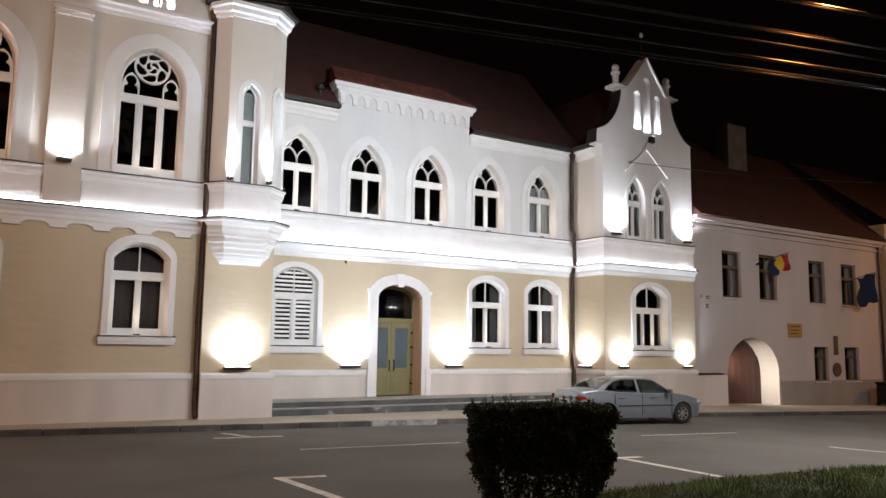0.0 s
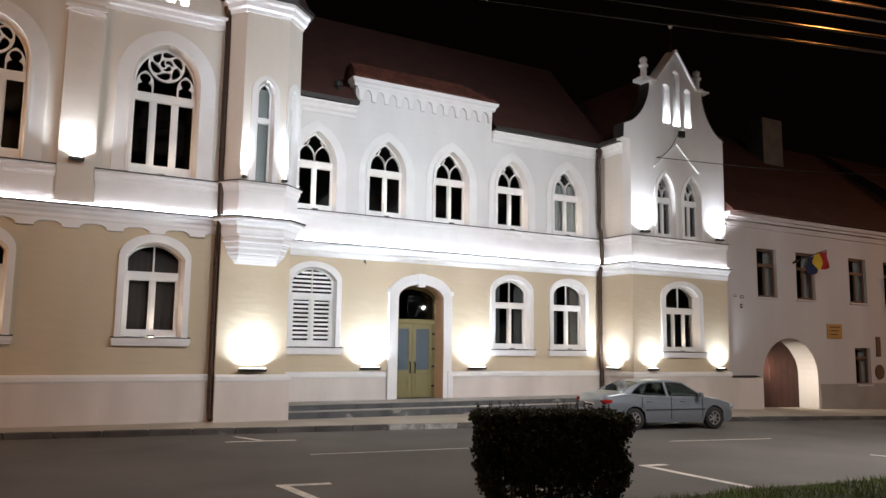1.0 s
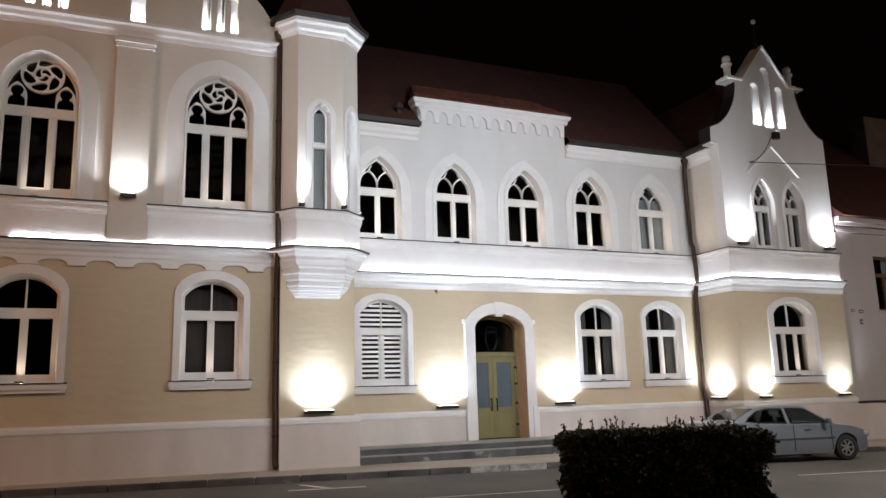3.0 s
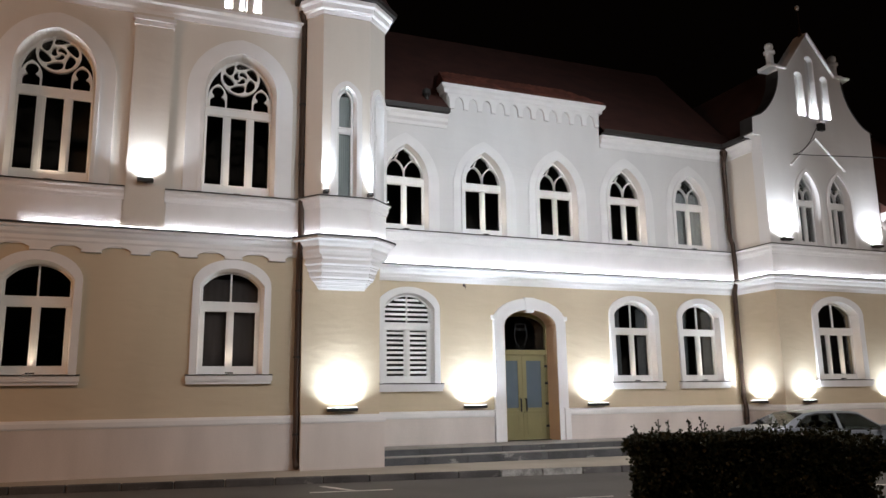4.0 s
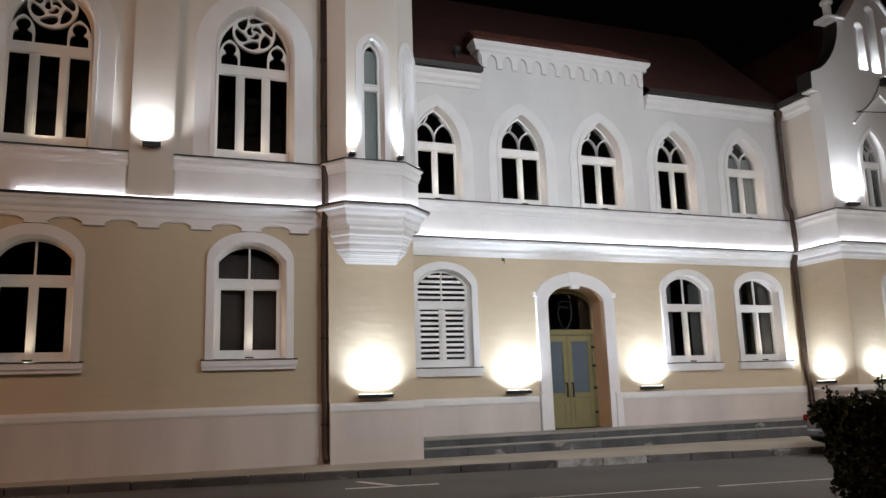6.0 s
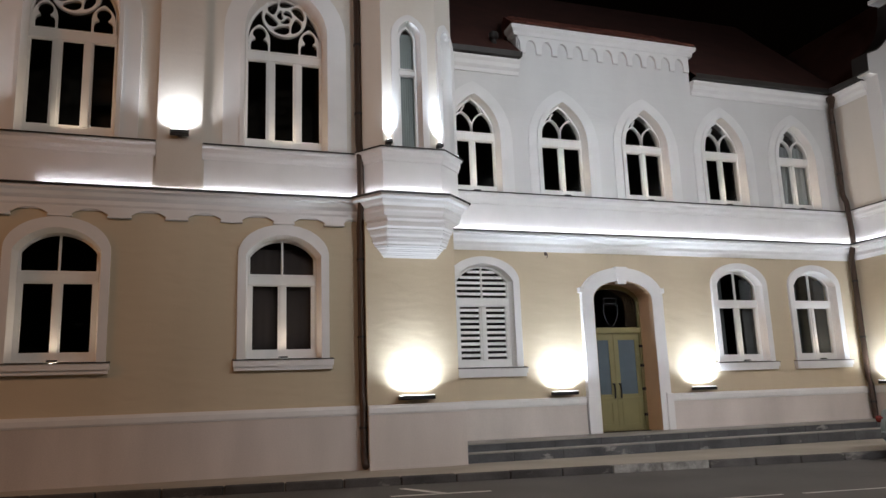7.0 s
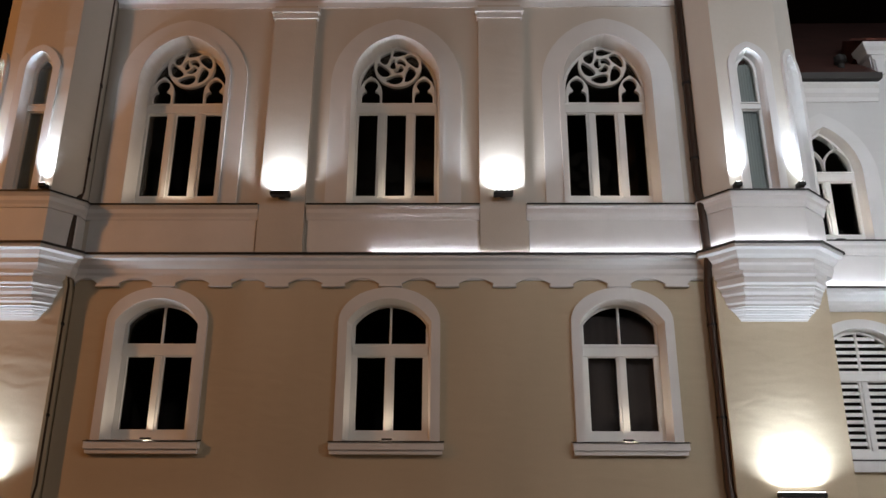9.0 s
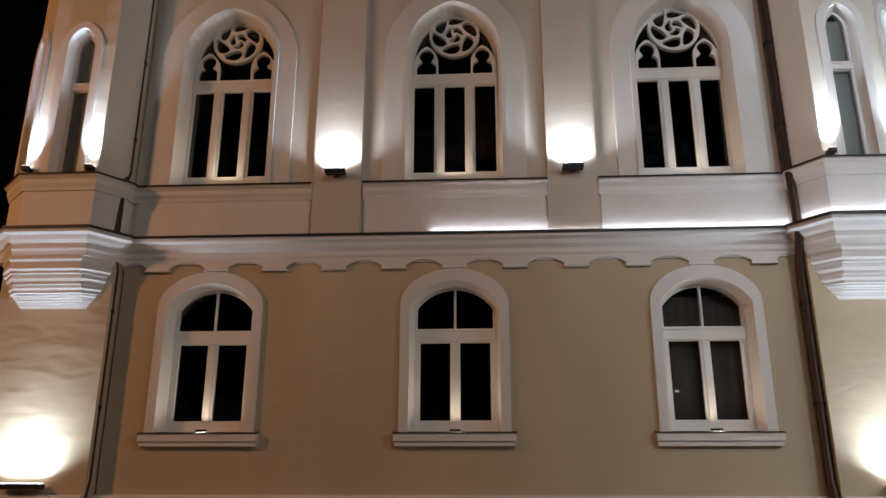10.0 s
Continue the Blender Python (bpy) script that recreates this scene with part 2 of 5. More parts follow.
def sweep_data(path, profile, closed_path=False):
    """A moulding: profile of (out, z) along plan points; out is to the right of the way."""
    n, m = len(path), len(profile)
    verts, faces = [], []
    for i in range(n):
        p = Vector(path[i])
        d0 = (p - Vector(path[i - 1])).normalized() if i or closed_path else None
        d1 = (Vector(path[(i + 1) % n]) - p).normalized() if i < n - 1 or closed_path else None
        d0 = d0 or d1
        d1 = d1 or d0
        n0, n1 = Vector((d0.y, -d0.x)), Vector((d1.y, -d1.x))
        o = (n0 + n1).normalized()
        o = o / max(0.35, o.dot(n0))
        for out, z in profile:
            verts.append((p.x + o.x * out, p.y + o.y * out, z))
    for i in range(n if closed_path else n - 1):
        j = (i + 1) % n
        for k in range(m):
            faces.append((i * m + k, i * m + (k + 1) % m, j * m + (k + 1) % m, j * m + k))
    if not closed_path:
        faces += [tuple(range(m - 1, -1, -1)), tuple(range((n - 1) * m, n * m))]
    return verts, faces


def tube_data(pts, r, n=10):
    verts, faces = [], []
    for i, p in enumerate(pts):
        p = Vector(p)
        a, b = Vector(pts[max(0, i - 1)]), Vector(pts[min(len(pts) - 1, i + 1)])
        d = (b - a).normalized()
        s = d.cross(Vector((0.31, 0.95, 0.05)) if abs(d.z) > 0.5 else Vector((0, 0, 1))).normalized()
        t = d.cross(s)
        for k in range(n):
            g = 2 * math.pi * k / n
            q = p + (s * math.cos(g) + t * math.sin(g)) * r
            verts.append(tuple(q))
    for i in range(len(pts) - 1):
        for k in range(n):
            faces.append((i * n + k, i * n + (k + 1) % n, (i + 1) * n + (k + 1) % n, (i + 1) * n + k))
    faces += [tuple(range(n - 1, -1, -1)), tuple(range((len(pts) - 1) * n, len(pts) * n))]
    return verts, faces


def turned_data(profile, cx, cy, n=16):
    """A turned body from (radius, z)."""
    verts, faces = [], []
    for r, z in profile:
        for k in range(n):
            g = 2 * math.pi * k / n
            verts.append((cx + r * math.cos(g), cy + r * math.sin(g), z))
    for i in range(len(profile) - 1):
        for k in range(n):
            faces.append((i * n + k, i * n + (k + 1) % n, (i + 1) * n + (k + 1) % n, (i + 1) * n + k))
    faces += [tuple(range(n - 1, -1, -1)), tuple(range((len(profile) - 1) * n, len(profile) * n))]
    return verts, faces


# ---------- ground ----------


def road_z(x):
    if x < 20:
        return -0.13 - 0.005 * max(x, -30)
    return -0.23 - 0.026 * (min(x, 42) - 20)


def kerb_y(x):
    return 21.35 - 0.115 * x if x < 18 else 19.28 - 0.02 * (x - 18)


def strip_ground(name, xs, ys_of, z_of, material):
    verts, faces = [], []
    m = len(ys_of(xs[0]))
    for x in xs:
        for y in ys_of(x):
            verts.append((x, y, z_of(x, y)))
    for i in range(len(xs) - 1):
        for k in range(m - 1):
            a = i * m + k
            faces.append((a, a + m, a + m + 1, a + 1))
    return mesh(name, verts, faces, material)


XS = [-2500, -200, -60, -30, -20] + [i * 2.0 for i in range(-8, 26)] + [60, 90, 200, 2500]
tagged(strip_ground("ground", XS, lambda x: [-2500, -200, -40, -10, 0, 6, 12, 18, 24, 40, 200, 2500], lambda x, y: road_z(x), ASPHALT), "grey asphalt street with faded parking lines", "road", kind="structure")


def pave_z(x):
    return road_z(x) + 0.145


PX = [-40, -30] + [i * 1.0 for i in range(-20, 61)]
pv = []
for x in PX:
    k = kerb_y(x)
    pv.append([(x, k + 0.14, pave_z(x) - 0.01), (x, k + 0.14, pave_z(x) - 0.2), (x, 30, pave_z(x) - 0.2), (x, 30, pave_z(x) + 0.012)])
verts = [q for r in pv for q in r]
faces = [(i * 4 + k, i * 4 + (k + 1) % 4, (i + 1) * 4 + (k + 1) % 4, (i + 1) * 4 + k) for i in range(len(PX) - 1) for k in range(4)]
tagged(mesh("pavement", verts, faces, PAVE), "light worn concrete pavement along the facade", "pavement", kind="structure")

# parking lines
def paint(points, width=0.17):
    d = []
    for (x0, y0), (x1, y1) in points:
        a, b = Vector((x0, y0)), Vector((x1, y1))
        o = (b - a).normalized()
        o = Vector((-o.y, o.x)) * width / 2
        n = max(2, int((b - a).length / 1.0))
        v, f = [], []
        for i in range(n + 1):
            p = a + (b - a) * i / n
            v += [(p.x + o.x, p.y + o.y, road_z(p.x) + 0.005), (p.x - o.x, p.y - o.y, road_z(p.x) + 0.005)]
        for i in range(n):
            f.append((2 * i, 2 * i + 1, 2 * i + 3, 2 * i + 2))
        d.append((v, f))
    return tagged(mesh("parking_line", *joined(d), PAINTLINE), "faded white parking bay line painted on asphalt", "road marking", "parking lines", "structure")


paint([((4.83, 13.42), (5.7, 13.29)), ((4.92, 13.4), (5.3, 9.4))])
paint([((5.85, 20.1), (6.26, 19.05)), ((5.4, 19.14), (7.0, 18.93))], 0.14)
paint([((6.5, 16.55), (10.3, 16.2)), ((10.6, 16.15), (13.5, 15.85))], 0.07)
paint([((11.95, 12.7), (11.95, 10.2)), ((11.87, 12.74), (12.5, 12.66))])
paint([((15.5, 15.5), (18.6, 14.95)), ((18.05, 11.95), (18.4, 10.6))], 0.09)

# ---------- facade: walls ----------
YA, YB, YC, YT, YD = 22.60, 24.02, 22.27, 22.30, 22.40
XA, XT, XC0, XC1 = 5.76, 7.75, 20.72, 25.75
SPLIT = 5.25


def wall(name, m, loops, material, label, thick=0.45):
    ob = plate(name, loops, -thick, 0, material)
    ob.matrix_world = m
    return tagged(ob, label, "wall", kind="structure")


LOW = dict(kind="seg", a=0.75, z0=2.20, spring=4.28, rise=0.42)
LOWB = dict(kind="seg", a=0.75, z0=1.99, spring=4.06, rise=0.42)
UPA = dict(kind="pt", a=0.87, z0=6.54, spring=9.16, rise=1.03)
GOT = dict(kind="pt", a=0.67, z0=6.27, spring=7.76, rise=1.08)
LAN = dict(kind="pt", a=0.47, z0=6.28, spring=7.84, rise=0.95)
TUR = dict(kind="pt", a=0.26, z0=6.52, spring=9.06, rise=0.38)
WIN_A = (-4.15, 0.03, 4.18)
WIN_U = (-4.23, 0.03, 4.21)
WIN_G = (9.05, 11.54, 14.03, 16.58, 19.14)
WIN_B = (9.10, 16.57, 19.15)
WIN_L = (22.48, 23.90)


def hole(spec, u):
    return arch(u=u, **spec)


wall("wall_wing_lower", front(0, YA), [rect(-XA, -0.4, XA, SPLIT)] + [hole(LOW, u) for u in WIN_A], OCHRE, "ochre rendered ground-storey wall of the wing")
gable = [(-XA, SPLIT), (XA, SPLIT), (XA, 11.6), (5.62, 11.8), (5.3, 12.3), (4.9, 12.75), (4.4, 13.1), (0.9, 15.8), (-0.9, 15.8), (-4.4, 13.1), (-4.9, 12.75), (-5.3, 12.3), (-5.62, 11.8), (-XA, 11.6)]
SLOTS_A = [(c + d, w, 11.42, t) for c in (-4.08, 0.03, 4.17) for d, w, t in ((-0.36, 0.21, 12.5), (0, 0.21, 12.9), (0.36, 0.21, 12.5))] + [(-2.07, 0.34, 11.3, 12.6), (2.12, 0.34, 11.3, 12.6)]
SLOTS_C = [(22.65, 0.37, 10.82, 12.41), (23.20, 0.39, 10.77, 13.06), (23.80, 0.35, 10.81, 12.39)]


def slot(s):
    return [(s[0] - s[1] / 2, s[2])] + [(s[0] + s[1] / 2, s[2])] + [(s[0] + s[1] / 2 * math.cos(g), s[3] - s[1] / 2 + s[1] / 2 * math.sin(g)) for g in [math.pi * i / 8 for i in range(9)]]


wall("wall_wing_upper", front(0, YA), [gable] + [hole(UPA, u) for u in WIN_U] + [slot(s) for s in SLOTS_A], CREAM, "cream rendered upper wall and gable of the wing")
wall("wall_middle_lower", front(0, YB), [[(XT - 0.3, -0.4), (11.96, -0.4), (11.96, 0.34)] + list(reversed(arch("ell", 0.90, 0.34, 3.62, 0.52, u=12.86)))[1:-1] + [(13.76, 0.34), (13.76, -0.4), (XC0, -0.4), (XC0, 5.2), (XT - 0.3, 5.2)]] + [hole(LOWB, u) for u in WIN_B], OCHRE, "ochre rendered ground-storey wall beside the entrance")
wall("wall_middle_upper", front(0, YB), [[(XT - 0.3, 5.2), (XC0, 5.2), (XC0, 9.8), (15.67, 9.8), (15.67, 10.78), (10.34, 10.78), (10.34, 9.8), (XT - 0.3, 9.8)]] + [hole(GOT, u) for u in WIN_G], PALE, "pale rendered upper wall with a raised parapet")
cg = [(20.42, 9.9), (20.42, 10.47), (20.60, 10.56)]
cg += [(20.60 + 1.12 * math.sin(g), 10.56 + 1.72 * (1 - math.cos(g)) ** 0.75) for g in [math.pi / 2 * i / 8 for i in range(1, 9)]]
cg += [(21.74, 12.46), (22.12, 12.46), (23.17, 13.88)]
rg = [(46.34 - x, z) for x, z in reversed(cg[:-1])]
CGABLE = [(XC0, 5.2), (XC0, 9.9)] + cg + rg[:-2] + [(XC1, 10.47), (XC1, 5.2)]
LOWC = dict(kind="seg", a=0.88, z0=1.98, spring=4.06, rise=0.42)
wall("wall_gable_lower", front(0, YC), [rect(XC0, -0.7, XC1, 5.2), hole(LOWC, 23.2)], OCHRE, "ochre rendered ground-storey wall of the gabled bay")
wall("wall_gable_upper", front(0, YC), [CGABLE] + [hole(LAN, u) for u in WIN_L] + [slot(s) for s in SLOTS_C], PALE, "pale rendered curved gable with three lit niches")
SIDE = front(XC0, YC, 0, -90)
wall("wall_gable_side_lower", SIDE, [rect(-(YB - YC), -0.6, -0.45, 5.2)], OCHRE, "ochre rendered side wall of the gabled bay", 0.4)
wall("wall_gable_side_upper", SIDE, [rect(-(YB - YC), 5.2, -0.45, 9.8)], CREAM, "cream rendered upper side wall of the gabled bay", 0.4)
# niche backs
for nm, y, slots in (("niche_back", YA, SLOTS_A), ("niche_back", YC, SLOTS_C)):
    for s in slots:
        ob = plate(nm, [rect(s[0] - 0.3, s[2] - 0.15, s[0] + 0.3, s[3] + 0.15)], -0.30, -0.22, WHITE)
        ob.matrix_world = front(0, y)
        tagged(ob, "white rendered back of a lit gable niche", "wall", "gable niches", "structure")

# rooms behind the glass, unlit: their shade is put into a near-black wall colour
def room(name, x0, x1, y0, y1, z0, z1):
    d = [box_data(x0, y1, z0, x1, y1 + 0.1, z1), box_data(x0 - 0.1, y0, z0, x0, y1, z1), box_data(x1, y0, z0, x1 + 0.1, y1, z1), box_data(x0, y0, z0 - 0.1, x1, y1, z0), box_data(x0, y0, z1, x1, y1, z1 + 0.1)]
    tagged(mesh(name, *joined(d), DARK), "near-black box standing in for the unlit room behind the windows", "room", kind="structure")


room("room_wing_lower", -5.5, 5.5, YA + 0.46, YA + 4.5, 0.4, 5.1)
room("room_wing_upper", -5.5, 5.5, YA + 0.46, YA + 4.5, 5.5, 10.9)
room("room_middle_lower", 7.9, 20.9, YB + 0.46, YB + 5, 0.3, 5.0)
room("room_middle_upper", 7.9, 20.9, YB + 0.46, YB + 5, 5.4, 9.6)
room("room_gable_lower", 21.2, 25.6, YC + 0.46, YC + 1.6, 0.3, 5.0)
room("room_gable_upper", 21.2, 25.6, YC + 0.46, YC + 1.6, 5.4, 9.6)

# ---------- turrets ----------


def mirrored(pts):
    return [(-x, y) for x, y in reversed(pts)]


ORIEL = [(5.80, YA + 0.1), (5.80, 22.36), (6.13, 21.92), (7.37, 21.92), (7.92, 22.44), (7.92, YB + 0.05)]
SHAFT = [(5.80, YA + 0.1), (5.80, YT), (XT, YT), (XT, YB + 0.05)]


def prism_data(pts, z0, z1):
    return plate_data([pts], z0, z1)


def face_wall(name, p, q, z0, z1, holes, material, label, thick=0.3):
    (x0, y0), (x1, y1) = p, q
    turn = math.degrees(math.atan2(y1 - y0, x1 - x0))
    ln = math.hypot(x1 - x0, y1 - y0)
    m = front(x0, y0, 0, turn)
    return wall(name, m, [rect(0, z0, ln, z1)] + [hole(h, ln / 2) for h in holes], material, label, thick), m @ Matrix.Translation((ln / 2, 0, 0))


TURRET_WINDOWS = []


def turret(side):
    f = (lambda pts: pts) if side > 0 else mirrored
    tagged(mesh("turret_shaft", *prism_data(f(SHAFT), -0.4, 5.5), OCHRE), "ochre rendered square turret base", "turret", "turrets", "structure")
    pts = f(ORIEL)
    for i in range(5):
        p, q = pts[i], pts[i + 1]
        mid = (p[0] + q[0]) / 2
        outer = abs(mid) > 7.5 and i in (1, 3)
        has = i == 2 or outer
        _, m = face_wall("wall_turret", p, q, 5.4, 11.55, [TUR] if has else [], CREAM, "cream rendered face of the corner turret")
        if has:
            TURRET_WINDOWS.append(m)
    steps = []
    for k, (z0, z1, g) in enumerate(((4.23, 4.305, -0.04), (4.305, 4.38, 0.02), (4.38, 4.455, 0.09), (4.455, 4.59, 0.18), (4.59, 4.76, 0.24), (4.76, 4.89, 0.32), (4.89, 5.06, 0.35))):
        inner = [(5.82 + (0.30 - g * 0.9), YT + 0.2), (5.82 + (0.30 - g * 0.9), YT - 0.02), (6.24 - g * 0.2, YT - 0.06 - g * 1.0), (7.36 + g * 0.2, YT - 0.06 - g * 1.0), (7.42 + g * 1.05, YT - 0.02), (7.42 + g * 1.05, YT + 0.25)]
        inner = f(inner)
        n = len(inner)
        lo = [(x * 1.0, y) for x, y in inner]
        cx, cy = sum(p[0] for p in lo) / n, sum(p[1] for p in lo) / n
        sh = [(cx + (x - cx) * 0.955, cy + (y - cy) * 0.9) for x, y in lo]
        v = [(x, y, z0) for x, y in sh] + [(x, y, z0 + (z1 - z0) * 0.3) for x, y in sh] + [(x, y, z0 + (z1 - z0) * 0.6) for x, y in lo] + [(x, y, z1 + 0.003) for x, y in lo]
        fc = [(r * n + i, r * n + (i + 1) % n, (r + 1) * n + (i + 1) % n, (r + 1) * n + i) for r in range(3) for i in range(n)]
        fc += [tuple(range(n - 1, -1, -1)), tuple(range(3 * n, 4 * n))]
        steps.append((v, fc))
    tagged(mesh("turret_corbel", *joined(steps), WHITE), "white stepped stucco corbel carrying the turret", "corbel", "turret corbels", "structure")
    cap = sweep_data(pts, [(-0.1, 11.35), (0.03, 11.35), (0.05, 11.45), (0.12, 11.5), (0.14, 11.62), (0.2, 11.68), (0.2, 11.78), (-0.1, 11.78)])
    tagged(mesh("turret_cornice", *cap, WHITE), "white moulded eaves cornice of the turret", "cornice", "turret cornices", "structure")
    gut = sweep_data(pts, [(0.12, 11.79), (0.3, 11.79), (0.32, 11.9), (0.12, 11.9)])
    tagged(mesh("turret_gutter", *gut, FLASH), "dark metal gutter round the turret roof", "gutter", "turret gutters", "structure")
    cx, cy = 6.8 * side, 23.0
    base = [(5.55 * side, 23.9), (5.55 * side, 22.25), (6.1 * side, 21.62), (7.52 * side, 21.62), (8.12 * side, 22.25), (8.12 * side, 24.2)]
    n = len(base)
    v = [(x, y, 11.86) for x, y in base] + [(cx + (x - cx) * 0.55, cy + (y - cy) * 0.55, 13.2) for x, y in base] + [(cx, cy, 16.5)]
    fc = [(i, (i + 1) % n, (i + 1) % n + n, i + n) for i in range(n)] + [(n + i, n + (i + 1) % n, 2 * n) for i in range(n)] + [tuple(range(n))]
    tagged(mesh("turret_roof", v, fc, ROOF), "dark red tiled pointed turret roof", "roof", "turret roofs", "structure")


turret(1)
turret(-1)

# ---------- plinths, cornices, bands ----------
LINE_A = [(-XA, YA), (XA, YA)]
LINE_B = [(7.92, YB), (XC0, YB)]
LINE_C = [(XC0, YB), (XC0, YC), (XC1, YC)]
SHAFT_R, SHAFT_L = SHAFT[1:], mirrored(SHAFT[1:])
OR_R, OR_L = ORIEL, mirrored(ORIEL)


def band(name, path, profile, material, label, category, group=""):
    return tagged(mesh(name, *sweep_data(path, profile), material), label, category, group, "structure")


plinth_profile = [(-0.05, -0.7), (0.10, -0.7), (0.10, 1.04), (-0.05, 1.04)]
plinth_top = [(-0.05, 1.04), (0.11, 1.04), (0.13, 1.08), (0.13, 1.17), (0.09, 1.22), (-0.05, 1.24)]
for path in (LINE_A, SHAFT_R, SHAFT_L, [(7.75, YB), (11.62, YB)], [(14.06, YB), (XC0, YB)], LINE_C):
    band("plinth", path, plinth_profile, PLINTH, "pinkish white rendered plinth", "plinth", "plinths")
    band("plinth_moulding", path, plinth_top, WHITE, "white moulded top of the plinth", "trim", "plinth mouldings")


def storey_bands(path, z, led=True, panels=True, sills=None):
    """The cornice between the storeys, the parapet band over it and its lamp strip. z: the top of the cornice."""
    band("cornice", path, [(-0.05, z - 0.46), (0.03, z - 0.46), (0.05, z - 0.38), (0.07, z - 0.34), (0.07, z - 0.26), (0.13, z - 0.2), (0.16, z - 0.13), (0.24, z - 0.10), (0.25, z - 0.02), (-0.05, z)], WHITE, "white moulded cornice between the storeys", "cornice", "cornices")
    band("flashing", path, [(0.0, z + 0.002), (0.262, z - 0.02), (0.268, z - 0.045), (0.275, z - 0.045), (0.275, z + 0.0), (0.0, z + 0.022)], FLASH, "dark sheet metal on the cornice", "flashing", "flashings")
    for path in sills or [path]:
        band("sill_band", path, [(-0.05, z + 0.70), (0.06, z + 0.70), (0.07, z + 0.76), (0.10, z + 0.82), (0.10, z + 0.90), (0.15, z + 0.95), (0.15, z + 0.99), (-0.05, z + 1.0)], WHITE, "white moulded sill band below the upper windows", "trim", "sill bands")
        band("flashing", path, [(-0.02, z + 1.003), (0.165, z + 0.985), (0.165, z + 0.965), (0.175, z + 0.965), (0.175, z + 0.995), (-0.02, z + 1.018)], FLASH, "dark sheet metal on the sill band", "flashing", "flashings")
    if led:
        band("led_strip", path, [(0.09, z + 0.024), (0.115, z + 0.024), (0.115, z + 0.036), (0.09, z + 0.036)], LED, "glowing white lamp strip on the cornice", "lamp strip", "lamp strips")


ZA, ZB = 5.51, 5.27
# the wing: the strip is lit on its right half only
storey_bands(LINE_A, ZA, led=False, sills=[[(-XA, YA), (-2.49, YA)], [(-1.58, YA), (1.66, YA)], [(2.54, YA), (XA, YA)]])
band("led_strip", [(-0.35, YA), (XA - 0.1, YA)], [(0.09, ZA + 0.024), (0.115, ZA + 0.024), (0.115, ZA + 0.036), (0.09, ZA + 0.036)], LED, "glowing white lamp strip on the cornice", "lamp strip", "lamp strips")
storey_bands(OR_R, ZA, led=True)
storey_bands(OR_L, ZA, led=False)
storey_bands(LINE_B, ZB)
storey_bands(LINE_C, ZB)
for path, mt in ((OR_R, WHITE), (OR_L, WHITE)):
    band("turret_panel", path, [(-0.02, ZA), (0.035, ZA), (0.035, ZA + 0.71), (-0.02, ZA + 0.71)], mt, "white panel band of the turret", "trim", "panel bands")
for path in (LINE_B, LINE_C):
    band("panel_band", path, [(-0.02, ZB), (0.02, ZB), (0.02, ZB + 0.71), (-0.02, ZB + 0.71)], WHITE, "white panel band below the upper windows", "trim", "panel bands")
for x0, x1 in ((-5.66, -2.52), (-1.55, 1.62), (2.58, 5.70)):
    ob = plate("panel", [rect(x0, ZA, x1, ZA + 0.71)], 0.0, 0.045, WHITE)
    ob.matrix_world = front(0, YA)
    tagged(ob, "white stucco panel below an upper window", "trim", "panels", "structure")
# upper cornices
upper = [(-0.05, 10.88), (0.04, 10.88), (0.06, 10.98), (0.12, 11.02), (0.14, 11.12), (0.22, 11.16), (0.22, 11.24), (-0.05, 11.30)]
band("cornice", LINE_A, upper, WHITE, "white moulded cornice below the gable", "cornice", "cornices")
eave = [(-0.05, 9.45), (0.04, 9.45), (0.05, 9.55), (0.12, 9.62), (0.13, 9.72), (0.2, 9.78), (0.2, 9.84), (-0.05, 9.86)]
for path in ([(7.93, YB), (10.34, YB)], [(15.67, YB), (XC0, YB), (XC0, YC + 0.4)]):
    band("cornice", path, eave, WHITE, "white eaves cornice", "cornice", "cornices")
    band("gutter", path, [(0.1, 9.87), (0.32, 9.86), (0.36, 9.98), (0.33, 9.98), (0.3, 9.90), (0.1, 9.90)], FLASH, "dark metal eaves gutter", "gutter", "gutters")
band("parapet_cap", [(10.34, YB + 0.3), (10.34, YB), (15.67, YB), (15.67, YB + 0.3)], [(-0.05, 10.58), (0.10, 10.58), (0.11, 10.68), (0.18, 10.74), (0.2, 10.84), (-0.05, 10.85)], WHITE, "white moulded cap of the parapet", "cornice", "cornices")


